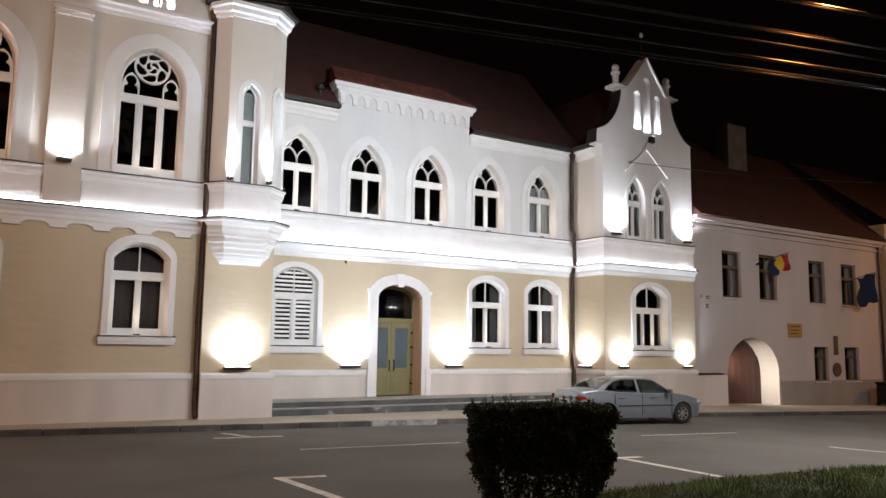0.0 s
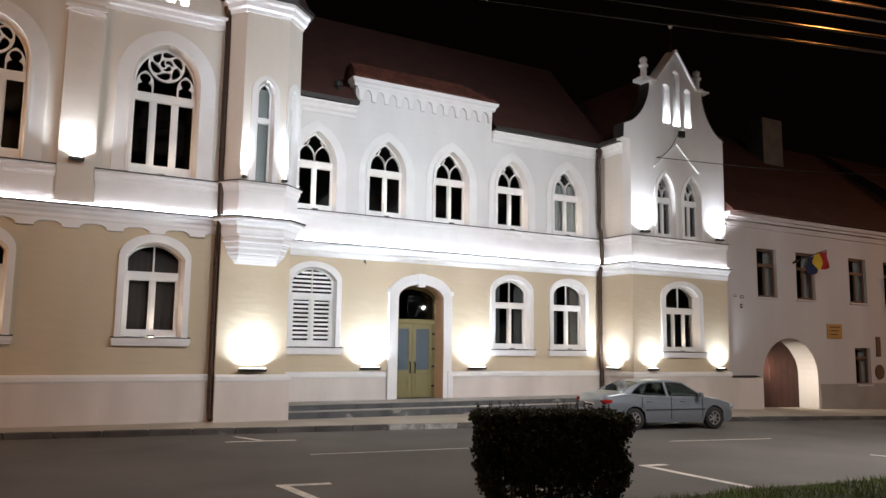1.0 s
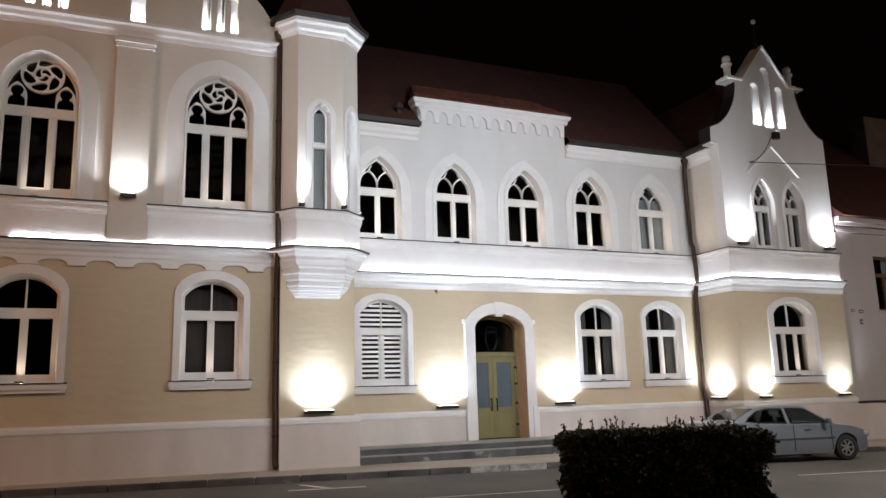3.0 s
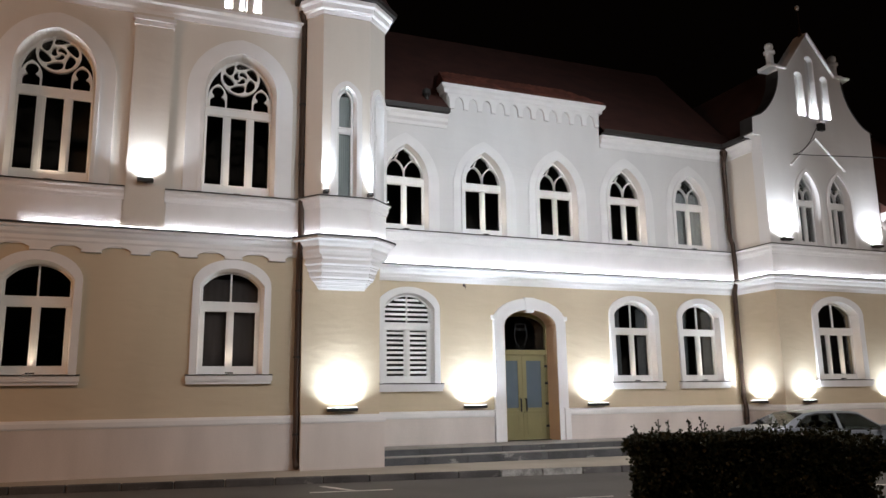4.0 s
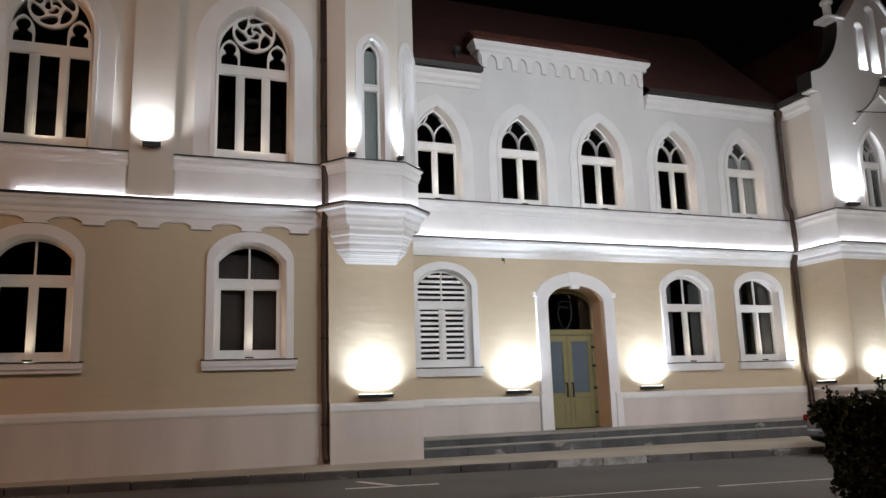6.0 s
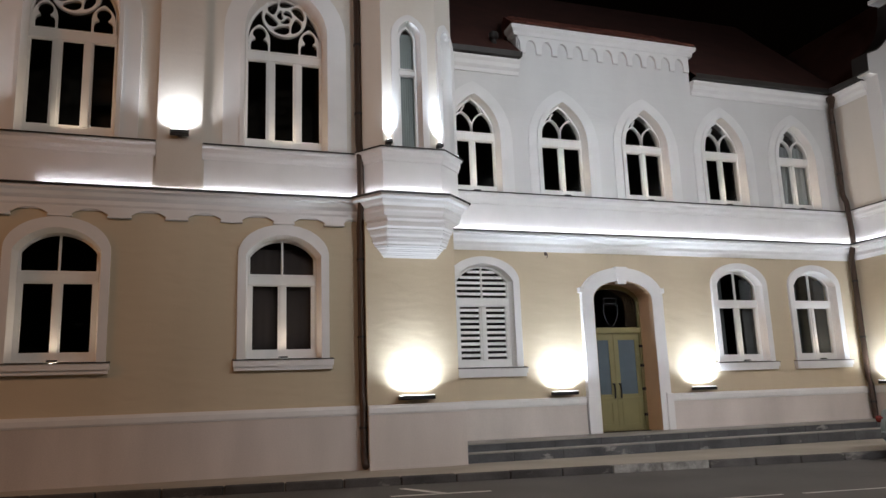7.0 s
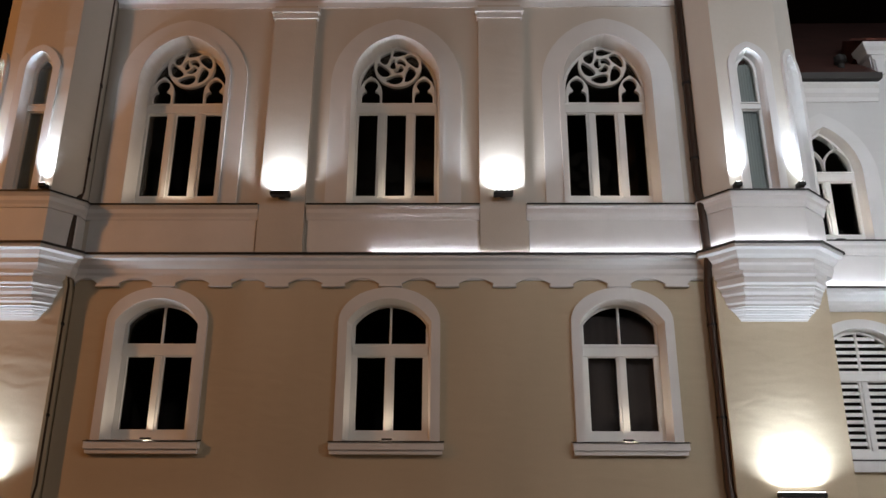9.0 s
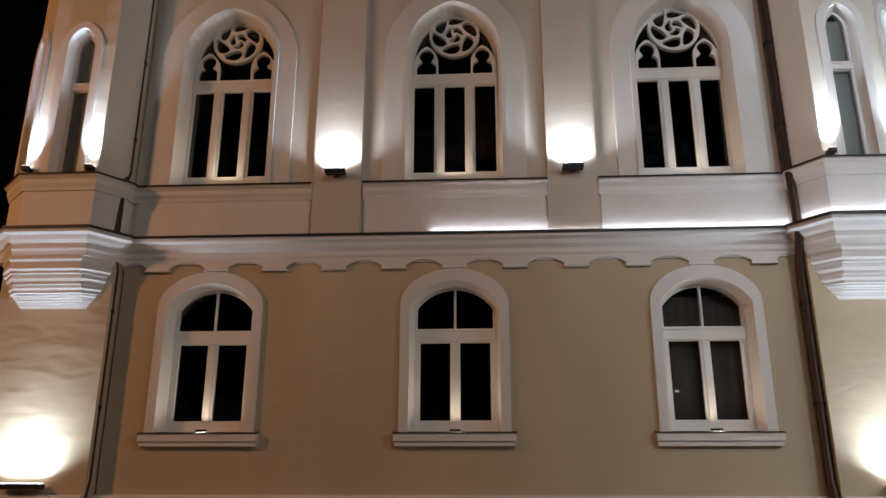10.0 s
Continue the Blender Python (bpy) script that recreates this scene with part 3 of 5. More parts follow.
def scallops(u0, u1, ztop, zlow, zarch, step, tooth, first, w, m, label, n=8, flat=False):
    """A round-arched corbel table as one slab with a scalloped lower edge."""
    pts = [(u0, ztop), (u0, zlow)]
    teeth = []

    def curve(prev, half):
        if flat:
            zs = zlow + 0.05
            return [(prev + 2 * half * i / n, zs + (zarch - zs) * (1 - (2 * i / n - 1) ** 2)) for i in range(n + 1)]
        return [(prev + half - half * math.cos(math.pi * i / n), zlow + 0.05 + (zarch - zlow - 0.05) * math.sin(math.pi * i / n) ** 0.7) for i in range(n + 1)]

    c = first
    while c - tooth / 2 < u0:
        c += step
    while c + tooth / 2 < u1:
        half = (step - tooth) / 2
        start, end = c - tooth / 2, c + tooth / 2
        prev = pts[-1][0]
        half = (start - prev) / 2
        if half > 0.02:
            pts += curve(prev, half)
        teeth.append((start, end))
        pts += [(start, zlow), (end, zlow)]
        c += step
    prev = pts[-1][0]
    half = (u1 - prev) / 2
    pts += curve(prev, half)
    pts += [(u1, zlow), (u1, ztop)]
    ob = plate("corbel_table", [list(reversed(pts))], 0, w, WHITE)
    ob.matrix_world = m
    if flat:
        for a, b in teeth:
            mesh("corbel_ledge", *box_data(a - 0.015, zlow - 0.012, 0.0, b + 0.015, zlow + 0.022, w + 0.022, 0.004), WHITE, ob)
    tagged(ob, label, "trim", "corbel tables", "structure")


scallops(-XA, XA, 5.12, 4.93, 5.085, 1.035, 0.40, -6.18, 0.06, front(0, YA), "white round-arched corbel frieze below the cornice", 10, True)
scallops(10.36, 15.65, 10.59, 10.11, 10.49, 0.46, 0.15, 10.50, 0.07, front(0, YB), "white small round-arched corbel table of the parapet")

# pilasters of the wing
for x in (-2.05, 2.10):
    p = thing("pilaster", front(x, YA), "cream flat pilaster with a white moulded capital", "pilaster", "pilasters", "structure")
    plate("shaft", [rect(-0.43, ZA + 0.02, 0.43, 10.56)], 0, 0.10, CREAM, p)
    v, f = joined([plate_data([rect(-0.46, 10.56, 0.46, 10.61)], 0, 0.13), plate_data([rect(-0.44, 10.61, 0.44, 10.69)], 0, 0.115), plate_data([rect(-0.49, 10.69, 0.49, 10.78)], 0, 0.17)])
    mesh("capital", v, f, WHITE, p)
    plate("upper_shaft", [rect(-0.43, 10.78, 0.43, 10.875)], 0, 0.10, CREAM, p)

# ---------- windows ----------
COUNT = [0]


def window(m, spec, label, group, trim=0.18, proud=0.07, outer=None, lights=2, transom=None, top_bar=True, depth=0.26, sill=True, tracery=None, thick_trim=None, louvre=False, curtain=False, wash=0, rail=0.20, sash=0.105, mull=0.17):
    """A window in its wall: surround, splayed reveal, frame, panes and sill. m: the wall's face at the window's axis."""
    COUNT[0] += 1
    w = thing("window_%d" % COUNT[0], m, label, "window", group, "structure")
    k, a, z0, sp, ri = spec["kind"], spec["a"], spec["z0"], spec["spring"], spec["rise"]
    hole_loop = arch(k, a, z0, sp, ri)
    o = outer or dict(kind=k, a=a + trim, z0=z0, spring=sp, rise=ri + trim)
    out_loop = arch(**o)
    # surround: an arch-shaped band round the opening
    ring = out_loop + list(reversed(hole_loop))
    plate("surround", [ring], 0, proud, WHITE, w)
    if thick_trim:
        b = arch(k, a + thick_trim, z0, sp, ri + thick_trim)
        plate("inner_moulding", [b + list(reversed(hole_loop))], 0, proud + 0.045, WHITE, w)
    # splayed reveal
    s = 0.055
    gl = arch(k, a - s, z0, sp, ri - s * 0.7)
    v, f = joined([loft_data(hole_loop, proud if not thick_trim else proud + 0.045, arch(k, a - 0.012, z0, sp, ri - 0.01), -0.05), loft_data(arch(k, a - 0.012, z0, sp, ri - 0.01), -0.05, gl, -depth)])
    mesh("reveal", v, f, WHITE, w)
    plate("inner_sill", [rect(-a, z0 - 0.03, a, z0 + 0.015)], -depth, 0.0, WHITE, w)
    # frame with panes
    a2, zb = a - s, z0 + 0.0
    fr = 0.05
    tz0, tz1 = transom
    holes = []
    span = 2 * a2 - 2 * sash
    if lights == 1:
        mull = 0
    pw = (span - mull * (lights - 1)) / lights
    for i in range(lights):
        u0 = -a2 + sash + i * (pw + mull)
        holes.append(rect(u0, zb + rail, u0 + pw, tz0))
    top = []
    sp2 = max(sp, tz1 + 0.02)
    if k == "pt" and sp < tz1:
        full = arch(k, a2 - fr, tz1, sp, ri - s * 0.7 - fr, 28)
        top = [p for p in full if p[1] > tz1 + 1e-4]
        edge = max(p[0] for p in top)
        top = [(edge, tz1)] + top + [(-edge, tz1)]
    else:
        top = arch(k, a2 - fr, tz1, sp2, ri - s * 0.7 - fr)
    holes.append(top)
    frame_loop = arch(k, a2 + 0.03, zb, sp, ri - s * 0.7 + 0.03)
    plate("window_frame", [frame_loop] + holes, -depth - 0.07, -depth, JOINERY, w)
    bars = []
    if top_bar:
        bars.append(bar_data([(0, tz1 - 0.02), (0, max(p[1] for p in top) + 0.02)], 0.045, -depth - 0.05, -depth + 0.01))
    bars.append(plate_data([rect(-a2 + 0.02, tz0 + 0.02, a2 - 0.02, tz1 - 0.02)], -depth, -depth + 0.03))
    bars.append(plate_data([rect(-a2 + 0.02, tz1 - 0.055, a2 - 0.02, tz1 - 0.025)], -depth + 0.03, -depth + 0.05))
    for i in range(1, lights):
        u = -a2 + sash + i * pw + (i - 0.5) * mull
        bars.append(plate_data([rect(u - mull * 0.24, zb + rail - 0.03, u + mull * 0.24, tz0 + 0.01)], -depth, -depth + 0.028))
    mesh("glazing_bar", *joined(bars), JOINERY, w)
    if tracery:
        mesh("tracery", *joined(tracery(top, tz1, -depth - 0.06, -depth + 0.04)), JOINERY, w)
    for h in holes:
        pane = plate("pane", [h], -depth - 0.05, -depth - 0.042, GLASS, w)
        pane.visible_shadow = False
    if louvre:
        for h in holes:
            us, vs = [p[0] for p in h], [p[1] for p in h]
            z = min(vs) + 0.06
            zt = max(vs)
            while z < zt - 0.03:
                # slats follow the arched head
                u0, u1 = (min(us), max(us))
                if len(h) > 4:
                    wide = [p[0] for p in h if p[1] >= z + 0.04]
                    if not wide:
                        break
                    u0, u1 = max(u0, min(wide)), min(u1, max(wide))
                y = -depth - 0.035
                v = [(u0, z, y + 0.022), (u1, z, y + 0.022), (u1, z + 0.074, y - 0.004), (u0, z + 0.074, y - 0.004), (u0, z, y + 0.014), (u1, z, y + 0.014), (u1, z + 0.074, y - 0.012), (u0, z + 0.074, y - 0.012)]
                f = [(0, 1, 2, 3), (7, 6, 5, 4), (0, 4, 5, 1), (1, 5, 6, 2), (2, 6, 7, 3), (3, 7, 4, 0)]
                mesh("slat", v, f, JOINERY, w)
                z += 0.135
    if curtain:
        n = 40
        for side in ((-1, 1) if curtain == 2 else (1,)):
            v, f = [], []
            u0, u1 = (-a2, a2) if curtain in (1, 3, 4) else (side * a2, side * a2 * 0.45)
            for i in range(n + 1):
                u = u0 + (u1 - u0) * i / n
                y = -depth - (0.09 if curtain == 4 else 0.20) + (0.004 if curtain > 2 else 0.03) * math.sin(i * 1.3)
                v += [(u, zb, y), (u, sp + ri * 0.5, y)]
            f = [(2 * i, 2 * i + 2, 2 * i + 3, 2 * i + 1) for i in range(n)]
            mesh("curtain", v, f, {2: NETCURTAIN, 3: BROWNCLOTH, 4: BLIND}.get(curtain, CURTAIN), w, smooth=True)
    if wash:
        # a small lamp on the sill that washes the reveals
        zl = z0 + (0.02 if sill else 0.03)
        mesh("sill_lamp", *box_data(-0.09, zl, -depth + 0.17, 0.09, zl + 0.03, -depth + 0.23, 0.006), BLACK, w, "small black sill lamp")
        lamp("sill_light", m @ Matrix.Translation((0, zl + 0.045, -depth + 0.20)) @ pose(0, 0, 0, 128, 0, 0), (0.16, 0.04), wash * 3.0, (1.0, 0.80, 0.58))
    if sill:
        wd = o["a"] + 0.05
        zs = z0 - 0.03
        v, f = joined([plate_data([rect(-wd, zs - 0.195, wd, zs - 0.12)], 0, 0.10), plate_data([rect(-wd - 0.02, zs - 0.12, wd + 0.02, zs)], 0, 0.135)])
        mesh("window_sill", v, f, WHITE, w)
        v, f = loft_data(rect(-wd - 0.03, zs + 0.002, wd + 0.03, zs + 0.012), 0.155, rect(-wd - 0.03, zs + 0.03, wd + 0.03, zs + 0.04), -0.02, True)
        f += [(3, 2, 1, 0), (4, 5, 6, 7)]
        mesh("sill_flashing", v, f, FLASH, w)
    return w


def rose(top, z, w0, w1):
    """Wheel tracery with swirling openings over two cusped heads."""
    zc = z + 0.84

    def opening(g, rm, rh, half, bar, swirl):
        pts = []
        for k in range(20):
            t = 2 * math.pi * k / 20
            p = math.copysign(abs(math.cos(t)) ** 0.75, math.cos(t))
            q = math.copysign(abs(math.sin(t)) ** 0.75, math.sin(t))
            r = rm + rh * q
            h = g + p * max(0.12, half - bar / r) + swirl * (rm + rh - r) / (2 * rh)
            pts.append((r * math.cos(h), zc + r * math.sin(h)))
        return pts

    loops = [circle(0, zc, 0.485, 40)]
    loops += [opening(2 * math.pi * i / 6 + 0.2, 0.325, 0.112, math.pi / 6, 0.016, 0.42) for i in range(6)]
    loops += [opening(2 * math.pi * i / 3 + 0.5, 0.104, 0.071, math.pi / 3, 0.016, 1.0) for i in range(3)]
    d = [plate_data(loops, w0, w1)]
    for s in (-1, 1):
        c = s * 0.535
        hole = [(c - 0.185, z - 0.01), (c + 0.185, z - 0.01), (c + 0.185, z + 0.16), (c + 0.15, z + 0.225), (c + 0.085, z + 0.26)]
        hole += [(c + 0.145 * math.cos(t), z + 0.385 + 0.145 * math.sin(t)) for t in (-0.6 + 0.4 * k for k in range(12)) if t < math.pi + 0.61]
        hole += [(c - 0.085, z + 0.26), (c - 0.15, z + 0.225), (c - 0.185, z + 0.16)]
        d.append(plate_data([arch("pt", 0.225, z - 0.03, z + 0.24, 0.36, 14, u=c), hole], w0 + 0.01, w1 - 0.01))
    return d


def ytracery(top, z, w0, w1):
    """Two small pointed heads with bars that branch up to the arch."""
    a = max(p[0] for p in top)
    zt = max(p[1] for p in top)
    d = []
    for s in (-1, 1):
        c = s * a / 2
        d.append(bar_data([(p[0], p[1]) for p in arch("pt", a / 2, z - 0.01, z + 0.08, a * 0.78, 14, u=c)], 0.045, w0, w1))
        d.append(bar_data([(s * a * 0.50, z + a * 0.84), (s * a * 0.46, z + a * 1.0), (s * a * 0.34, z + a * 1.22)], 0.045, w0, w1))
    return d


WA = "white-framed segmental-arched window with a white stucco surround"
for i, x in enumerate(WIN_A):
    window(front(x, YA), LOW, WA, "lower windows", wash=3.5, outer=dict(kind="ell", a=0.91, z0=2.16, spring=4.28, rise=0.63), transom=(3.69, 3.93), curtain=3 if i == 2 else 0)
UO = dict(kind="pt", a=1.29, z0=6.53, spring=9.12, rise=1.46)
for x in WIN_U:
    window(front(x, YA), UPA, "tall pointed-arch window with white wheel tracery", "wing upper windows", wash=4, outer=UO, proud=0.05, thick_trim=0.085, lights=3, transom=(8.62, 8.87), rail=0.31, sash=0.05, mull=0.19, top_bar=False, depth=0.34, sill=False, tracery=rose)
GO = dict(kind="pt", a=1.02, z0=6.28, spring=7.68, rise=1.50)
for i, x in enumerate(WIN_G):
    window(front(x, YB), GOT, "pointed-arch window with white branching tracery", "middle upper windows", wash=5, outer=GO, proud=0.02, thick_trim=0.11, lights=2, transom=(7.65, 7.90), rail=0.22, sash=0.06, mull=0.16, top_bar=False, depth=0.18, sill=False, tracery=ytracery, curtain=1 if i == 4 else 0)
BO = dict(kind="ell", a=0.92, z0=1.96, spring=4.05, rise=0.60)
for i, x in enumerate(WIN_B):
    window(front(x, YB), LOWB, "segmental-arched window with closed white louvred blinds" if i == 0 else WA, "lower windows", wash=4 if i else 0, outer=BO, transom=(3.44, 3.66), depth=0.15 if i else 0.12, louvre=i == 0, curtain=2 if i else 0)
window(front(23.2, YC), LOWC, "wide white-framed segmental-arched window of three lights", "lower windows", wash=5, outer=dict(kind="ell", a=1.10, z0=1.94, spring=4.05, rise=0.6), lights=3, transom=(3.40, 3.64), rail=0.18, sash=0.07, mull=0.14, depth=0.18)
for x in WIN_L:
    window(front(x, YC), LAN, "slender pointed-arch window with white tracery", "gable windows", trim=0.13, proud=0.06, lights=2, transom=(7.64, 7.88), rail=0.19, sash=0.06, mull=0.14, top_bar=False, depth=0.18, sill=False, tracery=ytracery)
for m in TURRET_WINDOWS:
    window(m, TUR, "narrow round-headed turret window with frosted dusk-blue glass", "turret windows", trim=0.14, proud=0.05, lights=1, transom=(8.22, 8.40), rail=0.06, sash=0.05, top_bar=False, depth=0.16, sill=False, curtain=4)

# ---------- entrance ----------
door = thing("door_1", front(12.86, YB, 0.34), "olive double door with frosted panes under a dark fanlight", "door", kind="structure")
ho = [(0.86, 0.0)] + arch("ell", 0.86, 0.0, 3.28, 0.48)[1:-1] + [(-0.86, 0.0)]
so = [(1.18, 0.0)] + arch("ell", 1.18, 0.0, 3.38, 0.72)[1:-1] + [(-1.18, 0.0)]
plate("surround", [so + list(reversed(ho))], 0, 0.12, WHITE, door)
plate("keystone", [[(-0.12, 3.68), (0.12, 3.68), (0.17, 4.12), (-0.17, 4.12)]], 0, 0.137, WHITE, door)
for s in (-1, 1):
    mesh("impost", *box_data(s * 1.12 - 0.1, 0, 0, s * 1.12 + 0.1, 0.9, 0.16, 0.01), WHITE, door)
    mesh("impost_cap", *box_data(s * 1.18 - 0.06, 3.45, 0, s * 1.18 + 0.06, 3.58, 0.14, 0.01), WHITE, door)
hi = [(0.85, 0.0)] + arch("ell", 0.85, 0.0, 3.28, 0.47)[1:-1] + [(-0.85, 0.0)]
v, f = loft_data(hi, 0.115, hi, -0.55)
mesh("jamb", v, f, JAMB, door, "peach door reveal with warm lamp light put into its colour")
fl = arch("ell", 0.80, 2.62, 3.24, 0.40)
plate("door_frame", [ho, rect(-0.78, 0.02, 0.78, 2.48), fl], -0.58, -0.50, DOORPAINT, door)
for s in (-1, 1):
    u0, u1 = (-0.775, -0.004) if s < 0 else (0.004, 0.775)
    c = (u0 + u1) / 2
    leaf = plate("door_leaf", [rect(u0, 0.02, u1, 2.47), rect(c - 0.25, 0.92, c + 0.25, 2.3)], -0.57, -0.52, DOORPAINT, door)
    plate("pane", [rect(c - 0.25, 0.92, c + 0.25, 2.3)], -0.55, -0.54, FROST, leaf, "blue-grey frosted pane")
    plate("lower_panel", [rect(c - 0.26, 0.14, c + 0.26, 0.72), rect(c - 0.22, 0.18, c + 0.22, 0.68)], -0.52, -0.505, DOORPAINT, leaf)
    mesh("rail", *box_data(u0 + 0.02, 0.78, -0.52, u1 - 0.02, 0.84, -0.5, 0.004), DOORPAINT, leaf)
    mesh("handle", *tube_data([(-s * -0.09, 0.82, -0.52), (-s * -0.09, 0.82, -0.46), (-s * -0.09, 1.0, -0.445), (-s * -0.09, 1.18, -0.46), (-s * -0.09, 1.18, -0.52)], 0.022, 8), BLACK, leaf, "black pull handle")
for z in (0.35, 1.0, 1.6, 2.1):
    mesh("hinge", *box_data(0.74, z, -0.50, 0.84, z + 0.07, -0.46, 0.006), BLACK, door)
pn = plate("fanlight_pane", [fl], -0.55, -0.542, GLASS, door)
pn.visible_shadow = False
mesh("transom_rail", *box_data(-0.84, 2.47, -0.52, 0.84, 2.62, -0.46, 0.01), DOORPAINT, door)
crest = [(-0.20, 3.22), (0.20, 3.22), (0.21, 3.02), (0.17, 2.85), (0.09, 2.72), (0.0, 2.64), (-0.09, 2.72), (-0.17, 2.85), (-0.21, 3.02)]
crown = [(-0.17, 3.26), (0.17, 3.26), (0.20, 3.38), (0.0, 3.41), (-0.20, 3.38)]
mesh("shield_outline", *joined([bar_data(crest, 0.022, -0.525, -0.515, True), bar_data(crown, 0.02, -0.525, -0.515, True)]), mat("etched_outline", (0.028, 0.03, 0.033), 0.7), door, "thin grey shield outline on the fanlight")

# entrance steps
def steps():
    st = thing("entrance_steps", Matrix.Translation((0, 0, 0)), "two dark stone steps with lighter treads along the entrance front", "steps", kind="structure")
    x0, x1 = 7.80, 20.6
    n = 11
    w = (x1 - x0) / n
    for i in range(n):
        a, b = x0 + i * w + 0.004, x0 + (i + 1) * w - 0.004
        mesh("riser_slab", *box_data(a, 22.42, -0.35, b, 22.80, 0.145, 0.008), STEPSTONE, st)
        mesh("riser_slab", *box_data(a, 22.80, 0.0, b, 23.2, 0.315, 0.008), STEPSTONE, st)
        mesh("tread", *box_data(a, 22.40, 0.146, b, 22.80, 0.17, 0.006), TREAD, st)
        mesh("tread", *box_data(a, 22.78, 0.316, b, YB, 0.34, 0.006), TREAD, st)


steps()

# ---------- floodlights ----------


def floodlight(m, width, watts, label, group, color=NEUTRAL, tilt=4, out=0.17, out_lamp=0.18, up=0.07, spread=138):
    """A flat flood lamp on a bracket, shining up the wall. m: the wall's face at the lamp."""
    t = thing("floodlight", m, label, "floodlight", group)
    mesh("housing", *box_data(-width / 2, -0.05, out - 0.10, width / 2, 0.035, out + 0.08, 0.012), BLACK, t)
    mesh("bracket", *box_data(-0.05, -0.04, 0.0, 0.05, 0.0, out - 0.09, 0.004), BLACK, t)
    mesh("front_glass", *box_data(-width / 2 + 0.02, 0.036, out - 0.08, width / 2 - 0.02, 0.042, out + 0.06), LENS, t, "glowing front glass")
    aim = m @ Matrix.Translation((0, up, out_lamp)) @ pose(0, 0, 0, 90 - tilt, 0, 0)
    lamp("flood", aim, (width * 0.8, 0.10), watts, color, None, spread)
    return t


FL = "black wall floodlight washing the render above it"
for m in (front(6.78, YT, 1.36), front(-6.78, YT, 1.36)):
    floodlight(m, 0.74, 114, FL, "plinth floodlights")
for x in (11.02, 15.03):
    floodlight(front(x, YB, 1.34), 0.66, 142, FL, "plinth floodlights")
floodlight(front(XC0, 23.2, 1.33, -90), 0.60, 92, FL, "plinth floodlights")
for x in (21.53, 25.10):
    floodlight(front(x, YC, 1.33), 0.42, 60, FL, "plinth floodlights")
for x in (-2.05, 2.10):
    floodlight(front(x, YA - 0.10, 6.66), 0.36, 42, FL, "pilaster floodlights", COOL)
for x in (21.25, 25.25):
    floodlight(front(x, YC, 6.42), 0.40, 92, FL, "gable floodlights", COOL)
SP = "small black spotlight on the turret sill"
for s in (1, -1):
    for x, y in ((6.24, 21.92), (7.36, 21.92)):
        floodlight(front(s * x, y, 6.62), 0.13, 20, SP, "turret spotlights", NEUTRAL, 6, 0.08, 0.12, 0.07, 60)
    floodlight(front(s * 7.92, 22.6, 6.62, 90 * s), 0.13, 20, SP, "turret spotlights", NEUTRAL, 6, 0.08, 0.12, 0.07, 60)
# lamps standing in the gable niches
for y, slots in ((YA, SLOTS_A), (YC, SLOTS_C)):
    for s in slots:
        lamp("niche_light", front(s[0], y, s[2] + 0.03) @ Matrix.Translation((0, 0, -0.1)) @ pose(0, 0, 0, 90 - 10, 0, 0), (s[1] * 0.8, 0.1), 16, COOL)

# ---------- drain pipes ----------


def drain(x, y, ztop, wallgap, label, turn_to):
    t = thing("drain_pipe", Matrix.Translation((x, y, 0)), label, "drain pipe", "drain pipes")
    g = -0.02
    pts = [(turn_to[0], turn_to[1], ztop + 0.35), (turn_to[0] * 0.7, turn_to[1] * 0.7, ztop + 0.2), (0, 0, ztop - 0.15), (0, 0, 6.75), (0, -0.10, 6.5), (0, -0.14, 5.6), (0, -0.14, 5.3), (0, 0, 4.9), (0, 0, 1.45), (0, -0.06, 1.25), (0, -0.06, 0.30), (0, -0.12, 0.14), (0.0, -0.22, 0.06)]
    mesh("pipe", *tube_data(pts, 0.075, 12), PIPE, t, smooth=True)
    for z in (9.0, 7.4, 4.2, 2.6, 0.8):
        dy = -0.06 if z < 1.2 else 0
        mesh("clamp", *turned_data([(0.077, z - 0.025), (0.089, z - 0.025), (0.089, z + 0.025), (0.077, z + 0.025)], 0, dy, 12), BLACK, t)
    mesh("hopper", *turned_data([(0.05, ztop - 0.1), (0.07, ztop), (0.13, ztop + 0.2), (0.14, ztop + 0.28), (0.05, ztop + 0.28)], turn_to[0] * 0.7, turn_to[1] * 0.7, 12), PIPE, t)
    return t


drain(5.73, YA - 0.16, 11.3, 0, "brown metal drain pipe in the corner of the turret", (0, 0.05))
drain(-5.86, YA - 0.16, 11.3, 0, "brown metal drain pipe in the corner of the turret", (0, 0.05))
drain(20.55, YB - 0.16, 9.5, 0, "brown metal drain pipe in the corner of the gabled bay", (-0.02, -0.1))

# ---------- roofs ----------


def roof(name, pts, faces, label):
    # the parapet takes the lit tone, every other roof the shaded one
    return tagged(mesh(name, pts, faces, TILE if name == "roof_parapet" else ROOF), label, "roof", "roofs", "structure")


